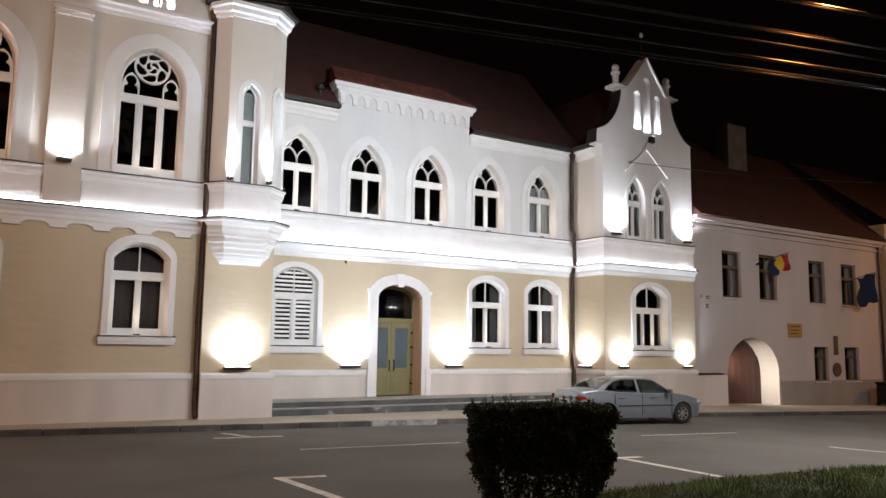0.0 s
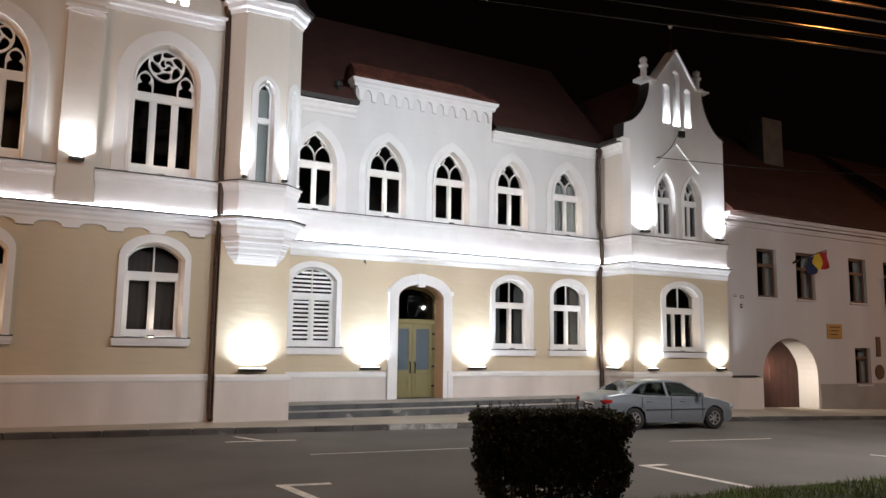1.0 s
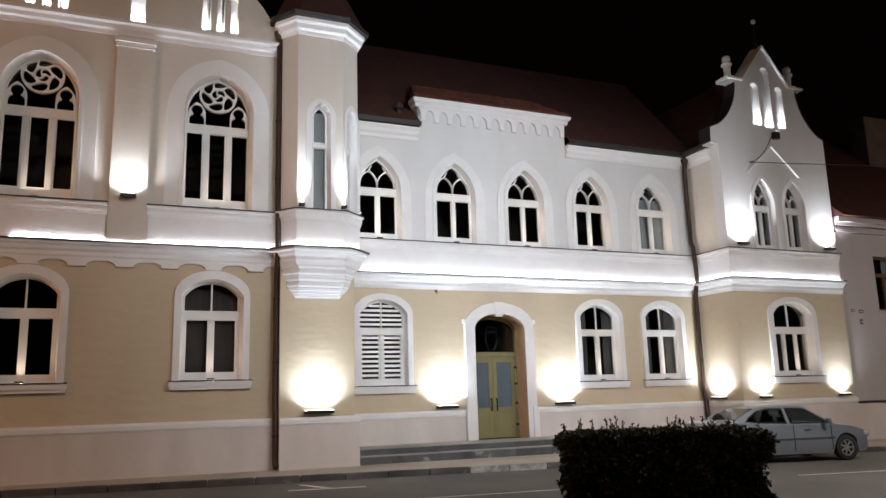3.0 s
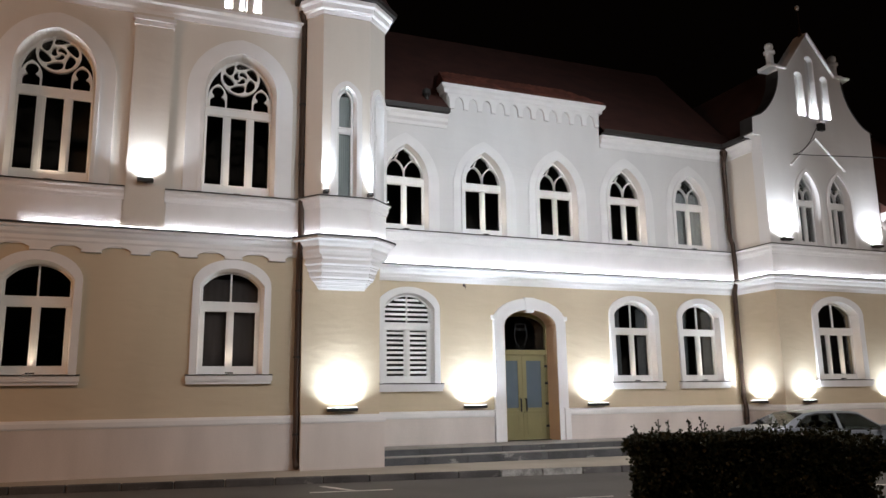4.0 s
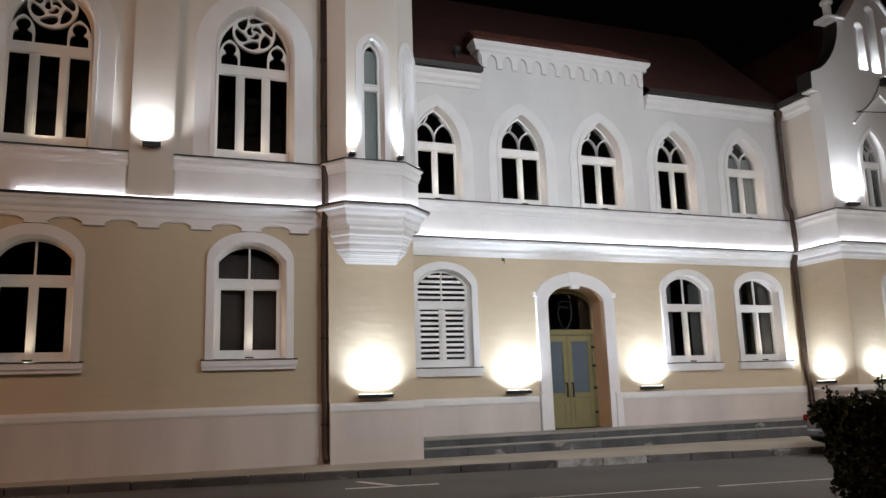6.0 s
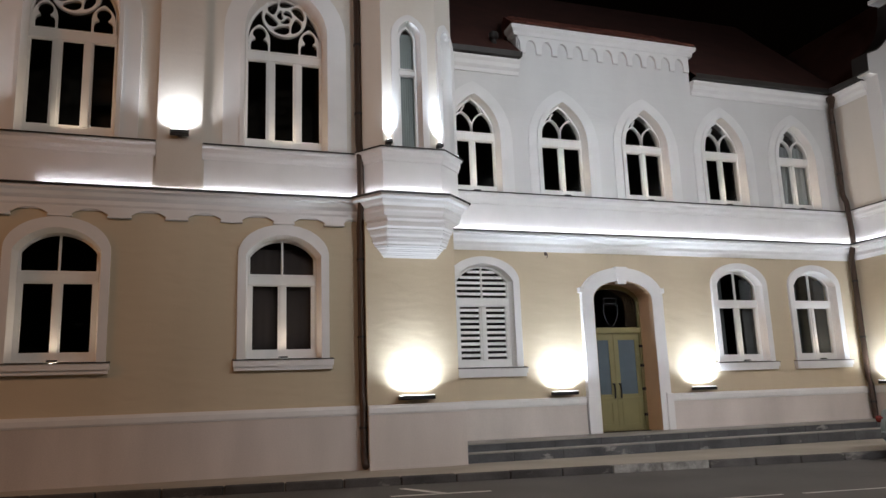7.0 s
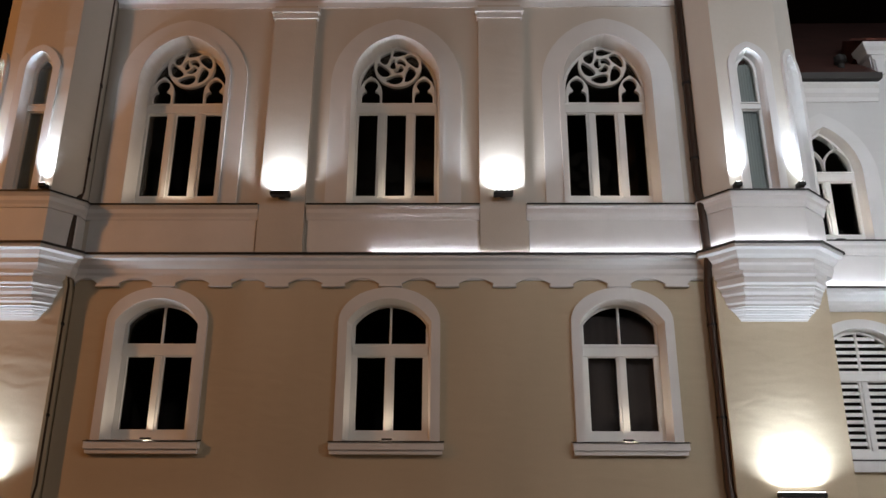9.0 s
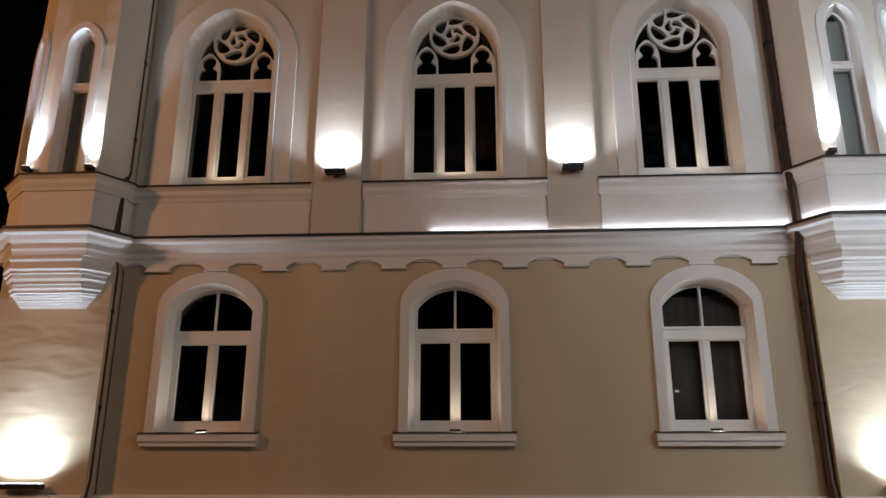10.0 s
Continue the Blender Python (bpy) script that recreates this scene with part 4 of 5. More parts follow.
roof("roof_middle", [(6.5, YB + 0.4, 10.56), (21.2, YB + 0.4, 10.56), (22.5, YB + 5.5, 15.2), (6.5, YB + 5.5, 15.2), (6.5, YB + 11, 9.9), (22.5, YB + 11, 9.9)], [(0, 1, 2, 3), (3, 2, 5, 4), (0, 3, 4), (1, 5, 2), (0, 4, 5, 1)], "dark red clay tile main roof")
for xa, xb in ((6.5, 10.31), (15.70, 21.2)):
    v, f = box_data(xa, 0, 0, xb, 0.96, 0.06)
    ob = roof("roof_eaves", v, f, "dark red clay tile eaves")
    ob.matrix_world = pose(0, YB - 0.3, 9.93, 42.3)
roof("roof_parapet", [(10.2, YB - 0.18, 10.86), (15.85, YB - 0.18, 10.86), (15.3, YB + 1.6, 12.02), (10.75, YB + 1.6, 12.02), (10.4, YB + 1.6, 10.72), (15.7, YB + 1.6, 10.72)], [(0, 1, 2, 3), (3, 2, 5, 4), (0, 3, 4), (1, 5, 2), (0, 4, 5, 1)], "red clay tile roof over the parapet")
roof("roof_wing", [(-5.9, YA + 0.5, 11.3), (5.9, YA + 0.5, 11.3), (0.6, YA + 0.5, 15.4), (-0.6, YA + 0.5, 15.4), (-5.9, YA + 9, 11.3), (5.9, YA + 9, 11.3), (0.6, YA + 9, 15.4), (-0.6, YA + 9, 15.4)], [(0, 1, 2, 3), (4, 7, 6, 5), (0, 3, 7, 4), (1, 5, 6, 2), (3, 2, 6, 7), (0, 4, 5, 1)], "dark red tile roof behind the gable")
roof("roof_gable", [(XC0 + 0.1, YC + 0.46, 9.9), (XC1, YC + 0.46, 9.9), (23.17, YC + 0.46, 13.3), (XC0 + 0.1, YC + 8, 9.9), (XC1, YC + 8, 9.9), (23.17, YC + 8, 13.3)], [(0, 1, 2), (5, 4, 3), (0, 2, 5, 3), (1, 4, 5, 2), (0, 3, 4, 1)], "dark red tile roof of the gabled bay")

# gable dressings
cap = [(21.38, 12.42), (22.06, 12.42), (23.17, 13.86), (24.28, 12.42), (24.96, 12.42)]
ob = mesh("gable_coping", *bar_data(cap, 0.13, -0.5, 0.10), WHITE)
ob.matrix_world = front(0, YC)
tagged(ob, "white stucco coping of the gable", "trim", kind="structure")
# dark strips that paint the shade on the gable's return sides
for pts in ([(20.36, 9.95), (20.40, 10.47), (20.60, 10.56)] + cg[3:11], [(25.80, 10.47), (25.74, 10.56)] + [(46.34 - x, z) for x, z in cg[3:11]]):
    ob = mesh("gable_edge", *bar_data(pts, 0.07, -0.48, 0.03), FLASH)
    ob.matrix_world = front(0, YC)
    tagged(ob, "dark strip for the shaded return of the curved gable", "flashing", "gable edges", "structure")
for x in (21.72, 24.62):
    t = thing("pinnacle", Matrix.Translation((x, YC + 0.25, 12.46)), "grey stone pinnacle with a ball", "pinnacle", "pinnacles")
    mesh("pedestal", *box_data(-0.20, -0.2, 0, 0.20, 0.2, 0.12, 0.02), WHITE, t)
    mesh("column", *turned_data([(0.15, 0.12), (0.12, 0.2), (0.13, 0.5), (0.19, 0.55), (0.19, 0.62), (0.10, 0.66)], 0, 0, 12), WHITE, t)
    mesh("ball", *turned_data([(0.04, 0.64)] + [(0.15 * math.sin(g), 0.79 - 0.15 * math.cos(g)) for g in [math.pi * i / 8 for i in range(1, 8)]] + [(0.02, 0.945)], 0, 0, 12), WHITE, t, smooth=True)
t = thing("finial", Matrix.Translation((23.12, YC + 0.15, 13.82)), "dark metal roof finial with a small star ball", "finial")
mesh("rod", *turned_data([(0.07, 0), (0.05, 0.25), (0.02, 0.4), (0.018, 1.0)], 0, 0, 8), PIPE, t)
mesh("ball", *turned_data([(0.03, 1.0), (0.07, 1.05), (0.08, 1.11), (0.06, 1.17), (0.02, 1.2)], 0, 0, 10), WHITE, t)
ob = mesh("hood_mould", *bar_data([(21.9, 9.0), (23.1, 10.04), (24.3, 9.0)], 0.06, 0, 0.06), WHITE)
ob.matrix_world = front(0, YC)
tagged(ob, "white gable-shaped hood mould over the twin windows", "trim", kind="structure")
t = thing("alarm_siren", front(23.36, YC, 10.46), "small dark siren box on the gable", "siren")
mesh("body", *box_data(-0.13, -0.14, 0, 0.13, 0.12, 0.16, 0.02), BLACK, t)
mesh("cover", *box_data(-0.10, 0.12, 0, 0.10, 0.18, 0.2, 0.02), WHITE, t)

# turned stand-in for the gutter end and sheet at the parapet's end
t = thing("parapet_end_piece", Matrix.Translation((9.75, YB + 0.1, 9.95)), "dark metal stand-in for the gutter end beside the parapet", "vent")
mesh("cowl", *turned_data([(0.07, 0), (0.07, 0.5), (0.13, 0.55), (0.13, 0.68), (0.04, 0.75)], 0, 0, 12), FLASH, t)

t = thing("cable_hook", front(10.80, YB, 4.72), "small metal cable hook below the cornice", "hook")
mesh("arm", *tube_data([(0, 0.05, 0), (0, 0.04, 0.09), (0, -0.04, 0.12), (0, -0.08, 0.08)], 0.012, 6), PIPE, t)
mesh("base", *box_data(-0.03, 0.0, 0, 0.03, 0.1, 0.02, 0.004), PIPE, t)

# overhead cable
def cable(p, q, sag, r, label):
    pts = []
    for i in range(25):
        s = i / 24
        a = Vector(p) + (Vector(q) - Vector(p)) * s
        pts.append((a.x, a.y, a.z - sag * 4 * s * (1 - s)))
    tagged(mesh("cable", *tube_data(pts, r, 6), BLACK), label, "cable", "cables")


cable((23.2, YC - 0.03, 10.42), (22.0, YC - 0.06, 9.35), 0.22, 0.012, "thin black cable drooping from the siren")
cable((22.0, YC - 0.06, 9.35), (46, 12, 10.2), 0.7, 0.015, "thin black overhead cable from the gable")

# wires strung over the square between two poles
WIRE = mat("dull_wire", (0.05, 0.047, 0.045), 0.35, 0.4, 0.1, 4, 60, 0)
POLEWOOD = mat("grey_pole_wood", (0.16, 0.13, 0.10), 0.9, 0, 0.3, 3, 40, 0.3, streak=1)
WAY = Vector((0.968, -0.25, 0.0))
for s_ in (-1, 1):
    at = Vector((6.55, 5.1, 0)) + WAY * (20 * s_)
    t = thing("utility_pole", Matrix.Translation((at.x, at.y, road_z(at.x))) @ Matrix.Rotation(math.atan2(WAY.y, WAY.x), 4, "Z"), "grey wooden utility pole with three cross arms", "pole", "utility poles")
    mesh("pole", *turned_data([(0.15, 0), (0.11, 6.2), (0.04, 6.25)], 0, 0, 12), POLEWOOD, t, smooth=True)
    for z in (4.49, 4.93, 5.25):
        mesh("cross_arm", *box_data(-0.07, -0.75, z - 0.14 - road_z(at.x), 0.07, 0.75, z + 0.14 - road_z(at.x), 0.012), POLEWOOD, t)
for x, y, z, r in ((6.31, 4.81, 4.55, 0.012), (6.51, 5.51, 4.78, 0.008), (6.67, 5.32, 5.0, 0.009), (6.55, 5.2, 5.04, 0.009), (6.5, 5.35, 5.13, 0.009), (6.5, 4.95, 5.24, 0.009), (6.82, 5.08, 5.34, 0.009), (7.08, 4.61, 4.42, 0.008)):
    p = Vector((x, y, z))
    along = (Vector((6.55, 5.1, z)) - p).dot(WAY)
    tagged(mesh("overhead_wire", *tube_data([tuple(p + WAY * (along - 20)), tuple(p - WAY * 8), tuple(p), tuple(p + WAY * 8), tuple(p + WAY * (along + 20))], r, 6), WIRE), "thin dull metal wire strung over the square", "wire", "overhead wires")

# the lit mast across the square that the fanlight mirrors
mast = thing("street_lamp", Matrix.Translation((50.3, -45.4, road_z(50))), "tall grey steel street lamp with a glowing white head", "street lamp")
mesh("pole", *turned_data([(0.14, 0), (0.12, 1.0), (0.07, 8.2)], 0, 0, 12), PIPE, mast, smooth=True)
mesh("arm", *tube_data([(0, 0, 8.1), (-0.3, 0.5, 8.35), (-0.7, 1.2, 8.4)], 0.045, 8), PIPE, mast)
head = mesh("lamp_head", *box_data(-1.2, 0.9, 8.28, -0.3, 1.7, 8.46, 0.05), BLACK, mast)
mesh("lens", *box_data(-1.15, 0.95, 7.7, -0.35, 1.65, 8.27, 0.04), glow("mast_lens", (1.0, 0.97, 0.92), 90), head, "glowing white lens")

# ---------- neighbouring house ----------
TOWNWALL = mat("townhouse_render", (0.50, 0.46, 0.45), 0.9, 0, 0.12, 0.5, 30, 0.2, streak=1)
TOWNBASE = mat("townhouse_base", (0.30, 0.27, 0.25), 0.9, 0, 0.15, 0.8, 30, 0.2)
BROWN = mat("brown_joinery", (0.11, 0.06, 0.04), 0.6, 0, 0.15, 3, 40, 0.05)
GATE = mat("red_brown_gate", (0.075, 0.03, 0.022), 0.6, 0, 0.2, 2, 40, 0.15)
house = thing("townhouse", front(0.13, YD, -0.14), "two-storey white rendered townhouse with a carriage arch", "house")
UW = [(27.6, 28.85), (30.12, 31.38), (33.83, 35.12), (36.5, 37.76)]
LW = [(33.98, 35.12), (36.46, 37.7)]
ga = arch("ell", 1.77, -0.9, 1.15, 1.58, u=29.50)
plate("wall", [rect(25.75, -1.0, 40.2, 7.7)] + [rect(a, 4.41, b, 6.44) for a, b in UW] + [rect(a, 0.74, b, 2.37) for a, b in LW] + [ga], -0.8, 0, TOWNWALL, house)
plate("base_band", [rect(31.4, -1.0, 40.2, 0.80)] + [], 0.0, 0.03, TOWNBASE, house)
v, f = loft_data(ga, -0.8, ga, -1.0)
mesh("arch_reveal", v, f, TOWNWALL, house)
gate = plate("gate", [ga], -1.08, -0.98, GATE, house, "closed red-brown carriage gate")
for i in range(9):
    u = 27.95 + i * 0.4
    mesh("board", *box_data(u - 0.19, -0.7, -0.98, u + 0.19, 1.9, -0.955, 0.006), GATE, gate)
for a, b, z0, z1 in [(a, b, 4.41, 6.44) for a, b in UW] + [(a, b, 0.74, 2.37) for a, b in LW]:
    c = (a + b) / 2
    wn_ = plate("window", [rect(a, z0, b, z1), rect(a + 0.09, z0 + 0.09, c - 0.05, z1 - 0.75 if z1 > 3 else z1 - 0.5), rect(c + 0.05, z0 + 0.09, b - 0.09, z1 - 0.75 if z1 > 3 else z1 - 0.5), rect(a + 0.09, (z1 - 0.62) if z1 > 3 else z1 - 0.4, b - 0.09, z1 - 0.09)], -0.22, -0.14, BROWN, house)
    p = plate("pane", [rect(a + 0.05, z0 + 0.05, b - 0.05, z1 - 0.05)], -0.20, -0.19, GLASS, wn_)
    p.visible_shadow = False
    # near-black sheet in place of the shaded room behind the pane
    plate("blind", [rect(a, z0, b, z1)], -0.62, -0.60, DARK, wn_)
    for s in (-1, 1):
        v, f = [], []
        for i in range(13):
            u = c + s * (b - a) * (0.16 + 0.30 * i / 12)
            y = -0.34 + 0.03 * math.sin(i * 1.7)
            v += [(c + (u - c) * 0.9, z0, y), (u, z1, y)]
        mesh("curtain", v, [(2 * i, 2 * i + 2, 2 * i + 3, 2 * i + 1) for i in range(12)], CURTAIN, wn_, smooth=True)
    mesh("sill", *box_data(a - 0.06, z0 - 0.07, -0.02, b + 0.06, z0, 0.07, 0.01), TOWNWALL, wn_)
v, f = joined([plate_data([rect(25.75, 7.25, 40.2, 7.34)], 0, 0.10), plate_data([rect(25.75, 7.5, 40.2, 7.62)], 0, 0.16), plate_data([rect(25.75, 7.62, 40.2, 7.8)], 0, 0.28)])
mesh("eaves_cornice", v, f, TOWNWALL, house)
rv = [(25.76, 7.8, 0.5), (40.6, 7.8, 0.5), (40.6, 13.2, -5.5), (25.76, 13.2, -5.5), (25.76, 7.7, -11), (40.6, 7.7, -11)]
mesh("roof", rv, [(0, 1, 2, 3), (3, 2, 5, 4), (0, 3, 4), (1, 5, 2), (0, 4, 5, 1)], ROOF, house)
# chimney colour darkened to fade as it would in weak light
mesh("chimney", *box_data(33.0, 10.6, -4.6, 34.5, 13.9, -3.6, 0.03), mat("dimmed_chimney_render", (0.13, 0.115, 0.105), 0.9, 0, 0.3, 1.5, 30, 0.2), house)
band("plinth", [(25.88, YD), (27.72, YD)], [(-0.05, -0.9), (0.12, -0.9), (0.12, 0.98), (-0.05, 1.02)], PLINTH, "pinkish white rendered low plinth beside the carriage arch", "plinth", "plinths")
band("flashing", [(25.88, YD), (27.45, YD)], [(-0.02, 1.03), (0.15, 1.0), (0.16, 1.04), (-0.02, 1.07)], FLASH, "dark sheet metal on the low plinth", "flashing", "flashings")
sign = thing("wall_plaque", front(32.67, YD, 2.95), "ochre rectangular plaque with unreadable lines on the wall", "plaque")
PLAQ = mat("plaque_brass", (0.42, 0.26, 0.08), 0.5, 0.3, 0.1, 4, 40, 0.05)
mesh("board", *box_data(-0.52, -0.32, 0, 0.52, 0.32, 0.04, 0.008), PLAQ, sign)
for i in range(3):
    mesh("text_bar", *box_data(-0.38, 0.16 - i * 0.16, 0.041, 0.38 - 0.1 * i, 0.21 - i * 0.16, 0.044), BROWN, sign)
for z0, z1, r in ((2.0, 2.9, 0), (0.95, 1.65, 1)):
    t = thing("wall_ornament", front(35.85, YD, -0.14), "dark bronze ornament on the house wall", "ornament", "wall ornaments")
    if r:
        mesh("disc", *plate_data([circle(0, 1.3, 0.33, 20)], 0, 0.06), BROWN, t)
    else:
        mesh("tablet", *box_data(-0.15, z0, 0, 0.15, z1, 0.06, 0.01), BROWN, t)


def flag(x, z, bands, label, droop):
    t = thing("flag", front(x, YD, z), label, "flag", "flags")
    pole = [(0, 0, 0), (0.55, 0.35, 0.8), (0.75, 0.48, 1.1)]
    mesh("pole", *tube_data(pole, 0.02, 8), PIPE, t)
    mesh("socket", *tube_data([(0, -0.05, 0), (0.08, 0.05, 0.12)], 0.045, 8), BLACK, t)
    n = 8
    for b, m in enumerate(bands):
        v, f = [], []
        for i in range(n + 1):
            for k in range(7):
                s = (b + i / n) / len(bands)
                g = k / 6
                u = 0.30 + 0.45 * s + 0.08 * math.sin(g * 7 + s * 4) + 0.12 * g
                zz = 0.20 + 0.28 * s - droop * g - 0.06 * math.sin(s * 9)
                w = 0.45 + 0.65 * s + 0.07 * math.sin(g * 6 + s * 8)
                v.append((u, zz, w))
        for i in range(n):
            for k in range(6):
                f.append((i * 7 + k, (i + 1) * 7 + k, (i + 1) * 7 + k + 1, i * 7 + k + 1))
        mesh("cloth_band", v, f, m, t, smooth=True)


RED = mat("flag_red", (0.34, 0.02, 0.02), 0.8, 0, 0.1, 4, 60, 0.05)
YEL = mat("flag_yellow", (0.6, 0.4, 0.03), 0.8, 0, 0.1, 4, 60, 0.05)
BLU = mat("flag_blue", (0.013, 0.02, 0.06), 0.8, 0, 0.1, 4, 60, 0.05)
flag(30.05, 5.85, [BLU, YEL, RED], "blue yellow and red striped flag on a slanted pole", 0.72)
flag(36.9, 5.4, [BLU], "dark blue flag on a slanted pole", 1.4)
house2 = thing("corner_house", front(0, YD), "orange lit rendered house at the end of the row", "house")
plate("wall", [rect(40.22, -1.2, 62, 8.6)], -6, 0.3, mat("peach_render", (0.60, 0.42, 0.27), 0.9, 0, 0.12, 0.6, 30, 0.2), house2)
mesh("roof", [(40.22, 8.6, 0.7), (62, 8.6, 0.7), (62, 13, -5), (40.22, 13, -5)], [(0, 1, 2, 3)], ROOF, house2)
t = thing("drain_pipe", Matrix.Translation((39.9, YD - 0.1, 0)), "rusty drain pipe between the houses", "drain pipe", "drain pipes")
mesh("pipe", *tube_data([(0, 0, 7.6), (0, 0, 0.2), (-0.2, -0.2, -0.4)], 0.07, 10), PIPE, t)
t = thing("litter_bin", Matrix.Translation((38.6, YD - 0.9, pave_z(38.6))), "dark wheeled litter bin at the wall", "bin")
mesh("body", *box_data(-0.45, -0.35, 0.1, 0.45, 0.35, 1.05, 0.05), BLACK, t)
mesh("lid", *box_data(-0.48, -0.38, 1.05, 0.48, 0.38, 1.15, 0.03), BLACK, t)
for x in (-0.35, 0.35):
    mesh("wheel", *tube_data([(x - 0.04, 0.3, 0.1), (x + 0.04, 0.3, 0.1)], 0.1, 10), BLACK, t)
for x, z, w_, h_ in ((26.35, 4.25, 0.16, 0.10), (26.75, 4.22, 0.22, 0.12), (26.7, 3.85, 0.14, 0.18)):
    t = thing("wall_plate", front(x, YD, z), "small dark metal plate with unreadable writing on the wall", "plate", "wall plates")
    mesh("plate", *box_data(-w_ / 2, -h_ / 2, 0, w_ / 2, h_ / 2, 0.02, 0.004), BROWN, t)
    mesh("text_bar", *box_data(-w_ * 0.35, -0.015, 0.021, w_ * 0.35, 0.015, 0.024), WHITE, t)
# lamp inside the carriage arch
lamp("arch_light", look((28.25, YD + 0.55, 1.75), (31.3, YD + 0.35, 0.7)), (0.2, 0.1), 40, (1.0, 0.88, 0.68), None, 80)

# ---------- parked car ----------
SILVER = mat("silver_paint", (0.26, 0.285, 0.32), 0.28, 0.6, 0.04, 3, 200, 0.0)
TYRE = mat("tyre_rubber", (0.02, 0.02, 0.02), 0.9, 0, 0.1, 6, 60, 0.1)
ALLOY = mat("alloy_rim", (0.55, 0.55, 0.56), 0.35, 0.85, 0.05, 6, 60, 0)
CARGLASS = glass("car_glass", (0.55, 0.58, 0.58), 0.02)
TAIL = mat("tail_light_red", (0.22, 0.012, 0.01), 0.2, 0, 0.05, 8, 60, 0)
CLEAR = mat("headlight_glass", (0.4, 0.42, 0.45), 0.15, 0.2, 0.05, 8, 60, 0)
CABIN = mat("car_interior", (0.04, 0.04, 0.04), 0.9, 0, 0.1, 5, 40, 0)


def lerp_profile(prof, x):
    for (x0, v0), (x1, v1) in zip(prof, prof[1:]):
        if x0 <= x <= x1:
            s = (x - x0) / (x1 - x0)
            s = s * s * (3 - 2 * s) * 0.5 + s * 0.5
            return v0 + (v1 - v0) * s
    return prof[-1][1] if x > prof[-1][0] else prof[0][1]


def car(m):
    c = thing("sedan_car", m, "silver four-door sedan parked beside the kerb", "car")
    # length along x, nose at +x
    belt = [(-2.32, 0.78), (-2.24, 0.98), (-1.7, 1.045), (-0.9, 0.985), (0.0, 0.95), (0.8, 0.93), (1.0, 0.93), (1.6, 0.85), (2.0, 0.76), (2.2, 0.62), (2.24, 0.55)]
    low = [(-2.32, 0.42), (-2.15, 0.30), (-1.8, 0.22), (1.9, 0.20), (2.15, 0.26), (2.24, 0.36)]
    halfw = [(-2.32, 0.66), (-2.18, 0.78), (-1.6, 0.845), (-0.5, 0.87), (0.8, 0.87), (1.6, 0.84), (2.0, 0.76), (2.18, 0.62), (2.24, 0.5)]
    wheels_x = (-1.36, 1.365)
    xs = sorted({round(-2.32 + 4.56 * i / 64, 4) for i in range(65)})
    rows = []
    for x in xs:
        b, l, h = lerp_profile(belt, x), lerp_profile(low, x), lerp_profile(halfw, x)
        # wheel arches lift the lower edge of the side
        lift = l
        for wx in wheels_x:
            d = abs(x - wx)
            if d < 0.365:
                lift = max(lift, 0.315 + math.sqrt(0.365 ** 2 - d * d))
        row = []
        side = []
        for k in range(7):
            s = k / 6
            z = lift + (b - 0.05 - lift) * s
            zz = (z - l) / max(0.01, b - l)
            bulge = h * (0.93 + 0.07 * math.sin(math.pi * min(1, max(0, zz * 0.95 + 0.1)))) - 0.02 * max(0, zz - 0.75)
            if abs(zz - 0.62) < 0.06:
                bulge += 0.008
            side.append((bulge, z))
        top = [(h * 0.93, b - 0.012), (h * 0.84, b + 0.008), (h * 0.5, b + 0.028), (h * 0.2, b + 0.035)]
        half = side + top
        row = [(x, -y, z) for y, z in half] + [(x, y, z) for y, z in reversed(half)]
        rows.append(row)
    n = len(rows[0])
    verts = [q for r in rows for q in r]
    faces = [(i * n + k, i * n + k + 1, (i + 1) * n + k + 1, (i + 1) * n + k) for i in range(len(rows) - 1) for k in range(n - 1)]
    faces += [tuple(range(n)), tuple(reversed(range((len(rows) - 1) * n, len(rows) * n)))]
    mesh("body", verts, faces, SILVER, c, smooth=True)
    mesh("underbody", *box_data(-2.0, -0.62, 0.2, 2.0, 0.62, 0.5, 0.05), BLACK, c)
    # greenhouse: roof shell and pillars, panes between
    zr = 1.415
    hood = [(-1.02, 1.36), (-0.75, 1.40), (-0.2, zr), (0.25, 1.39), (0.38, 1.36)]
    rv, nn = [], 9
    for x, z in hood:
        hw = 0.56 if -0.9 < x < 0.3 else 0.54
        for k in range(nn):
            s = -1 + 2 * k / (nn - 1)
            rv.append((x, hw * s, z - 0.05 * s * s))
    rf_ = [(i * nn + k, (i + 1) * nn + k, (i + 1) * nn + k + 1, i * nn + k + 1) for i in range(len(hood) - 1) for k in range(nn - 1)]
    k0 = len(rv)
    rv += [(x, y, z - 0.03) for x, y, z in rv]
    rf_ += [tuple(i + k0 for i in reversed(q)) for q in rf_[:(len(hood) - 1) * (nn - 1)]]
    mesh("roof", rv, rf_, SILVER, c, smooth=True)
    for s in (-1, 1):
        lean = lambda x, z, d=0.0: (x, s * (0.56 + (1.36 - z) * 0.55 - d), z)
        outline = [(-1.80, 0.985), (1.10, 0.915), (0.95, 1.0), (0.42, 1.335), (0.25, 1.365), (-0.25, 1.385), (-0.75, 1.375), (-1.05, 1.33), (-1.35, 1.21)]
        rear_pane = [(-1.36, 0.985), (-0.27, 0.965), (-0.25, 1.325), (-0.70, 1.325), (-1.0, 1.27), (-1.25, 1.14), (-1.40, 1.02)]
        front_pane = [(-0.17, 0.965), (0.90, 0.95), (0.86, 1.0), (0.40, 1.29), (0.20, 1.315), (-0.16, 1.325)]
        v, f = plate_data([outline, rear_pane, front_pane], 0, 0.035)
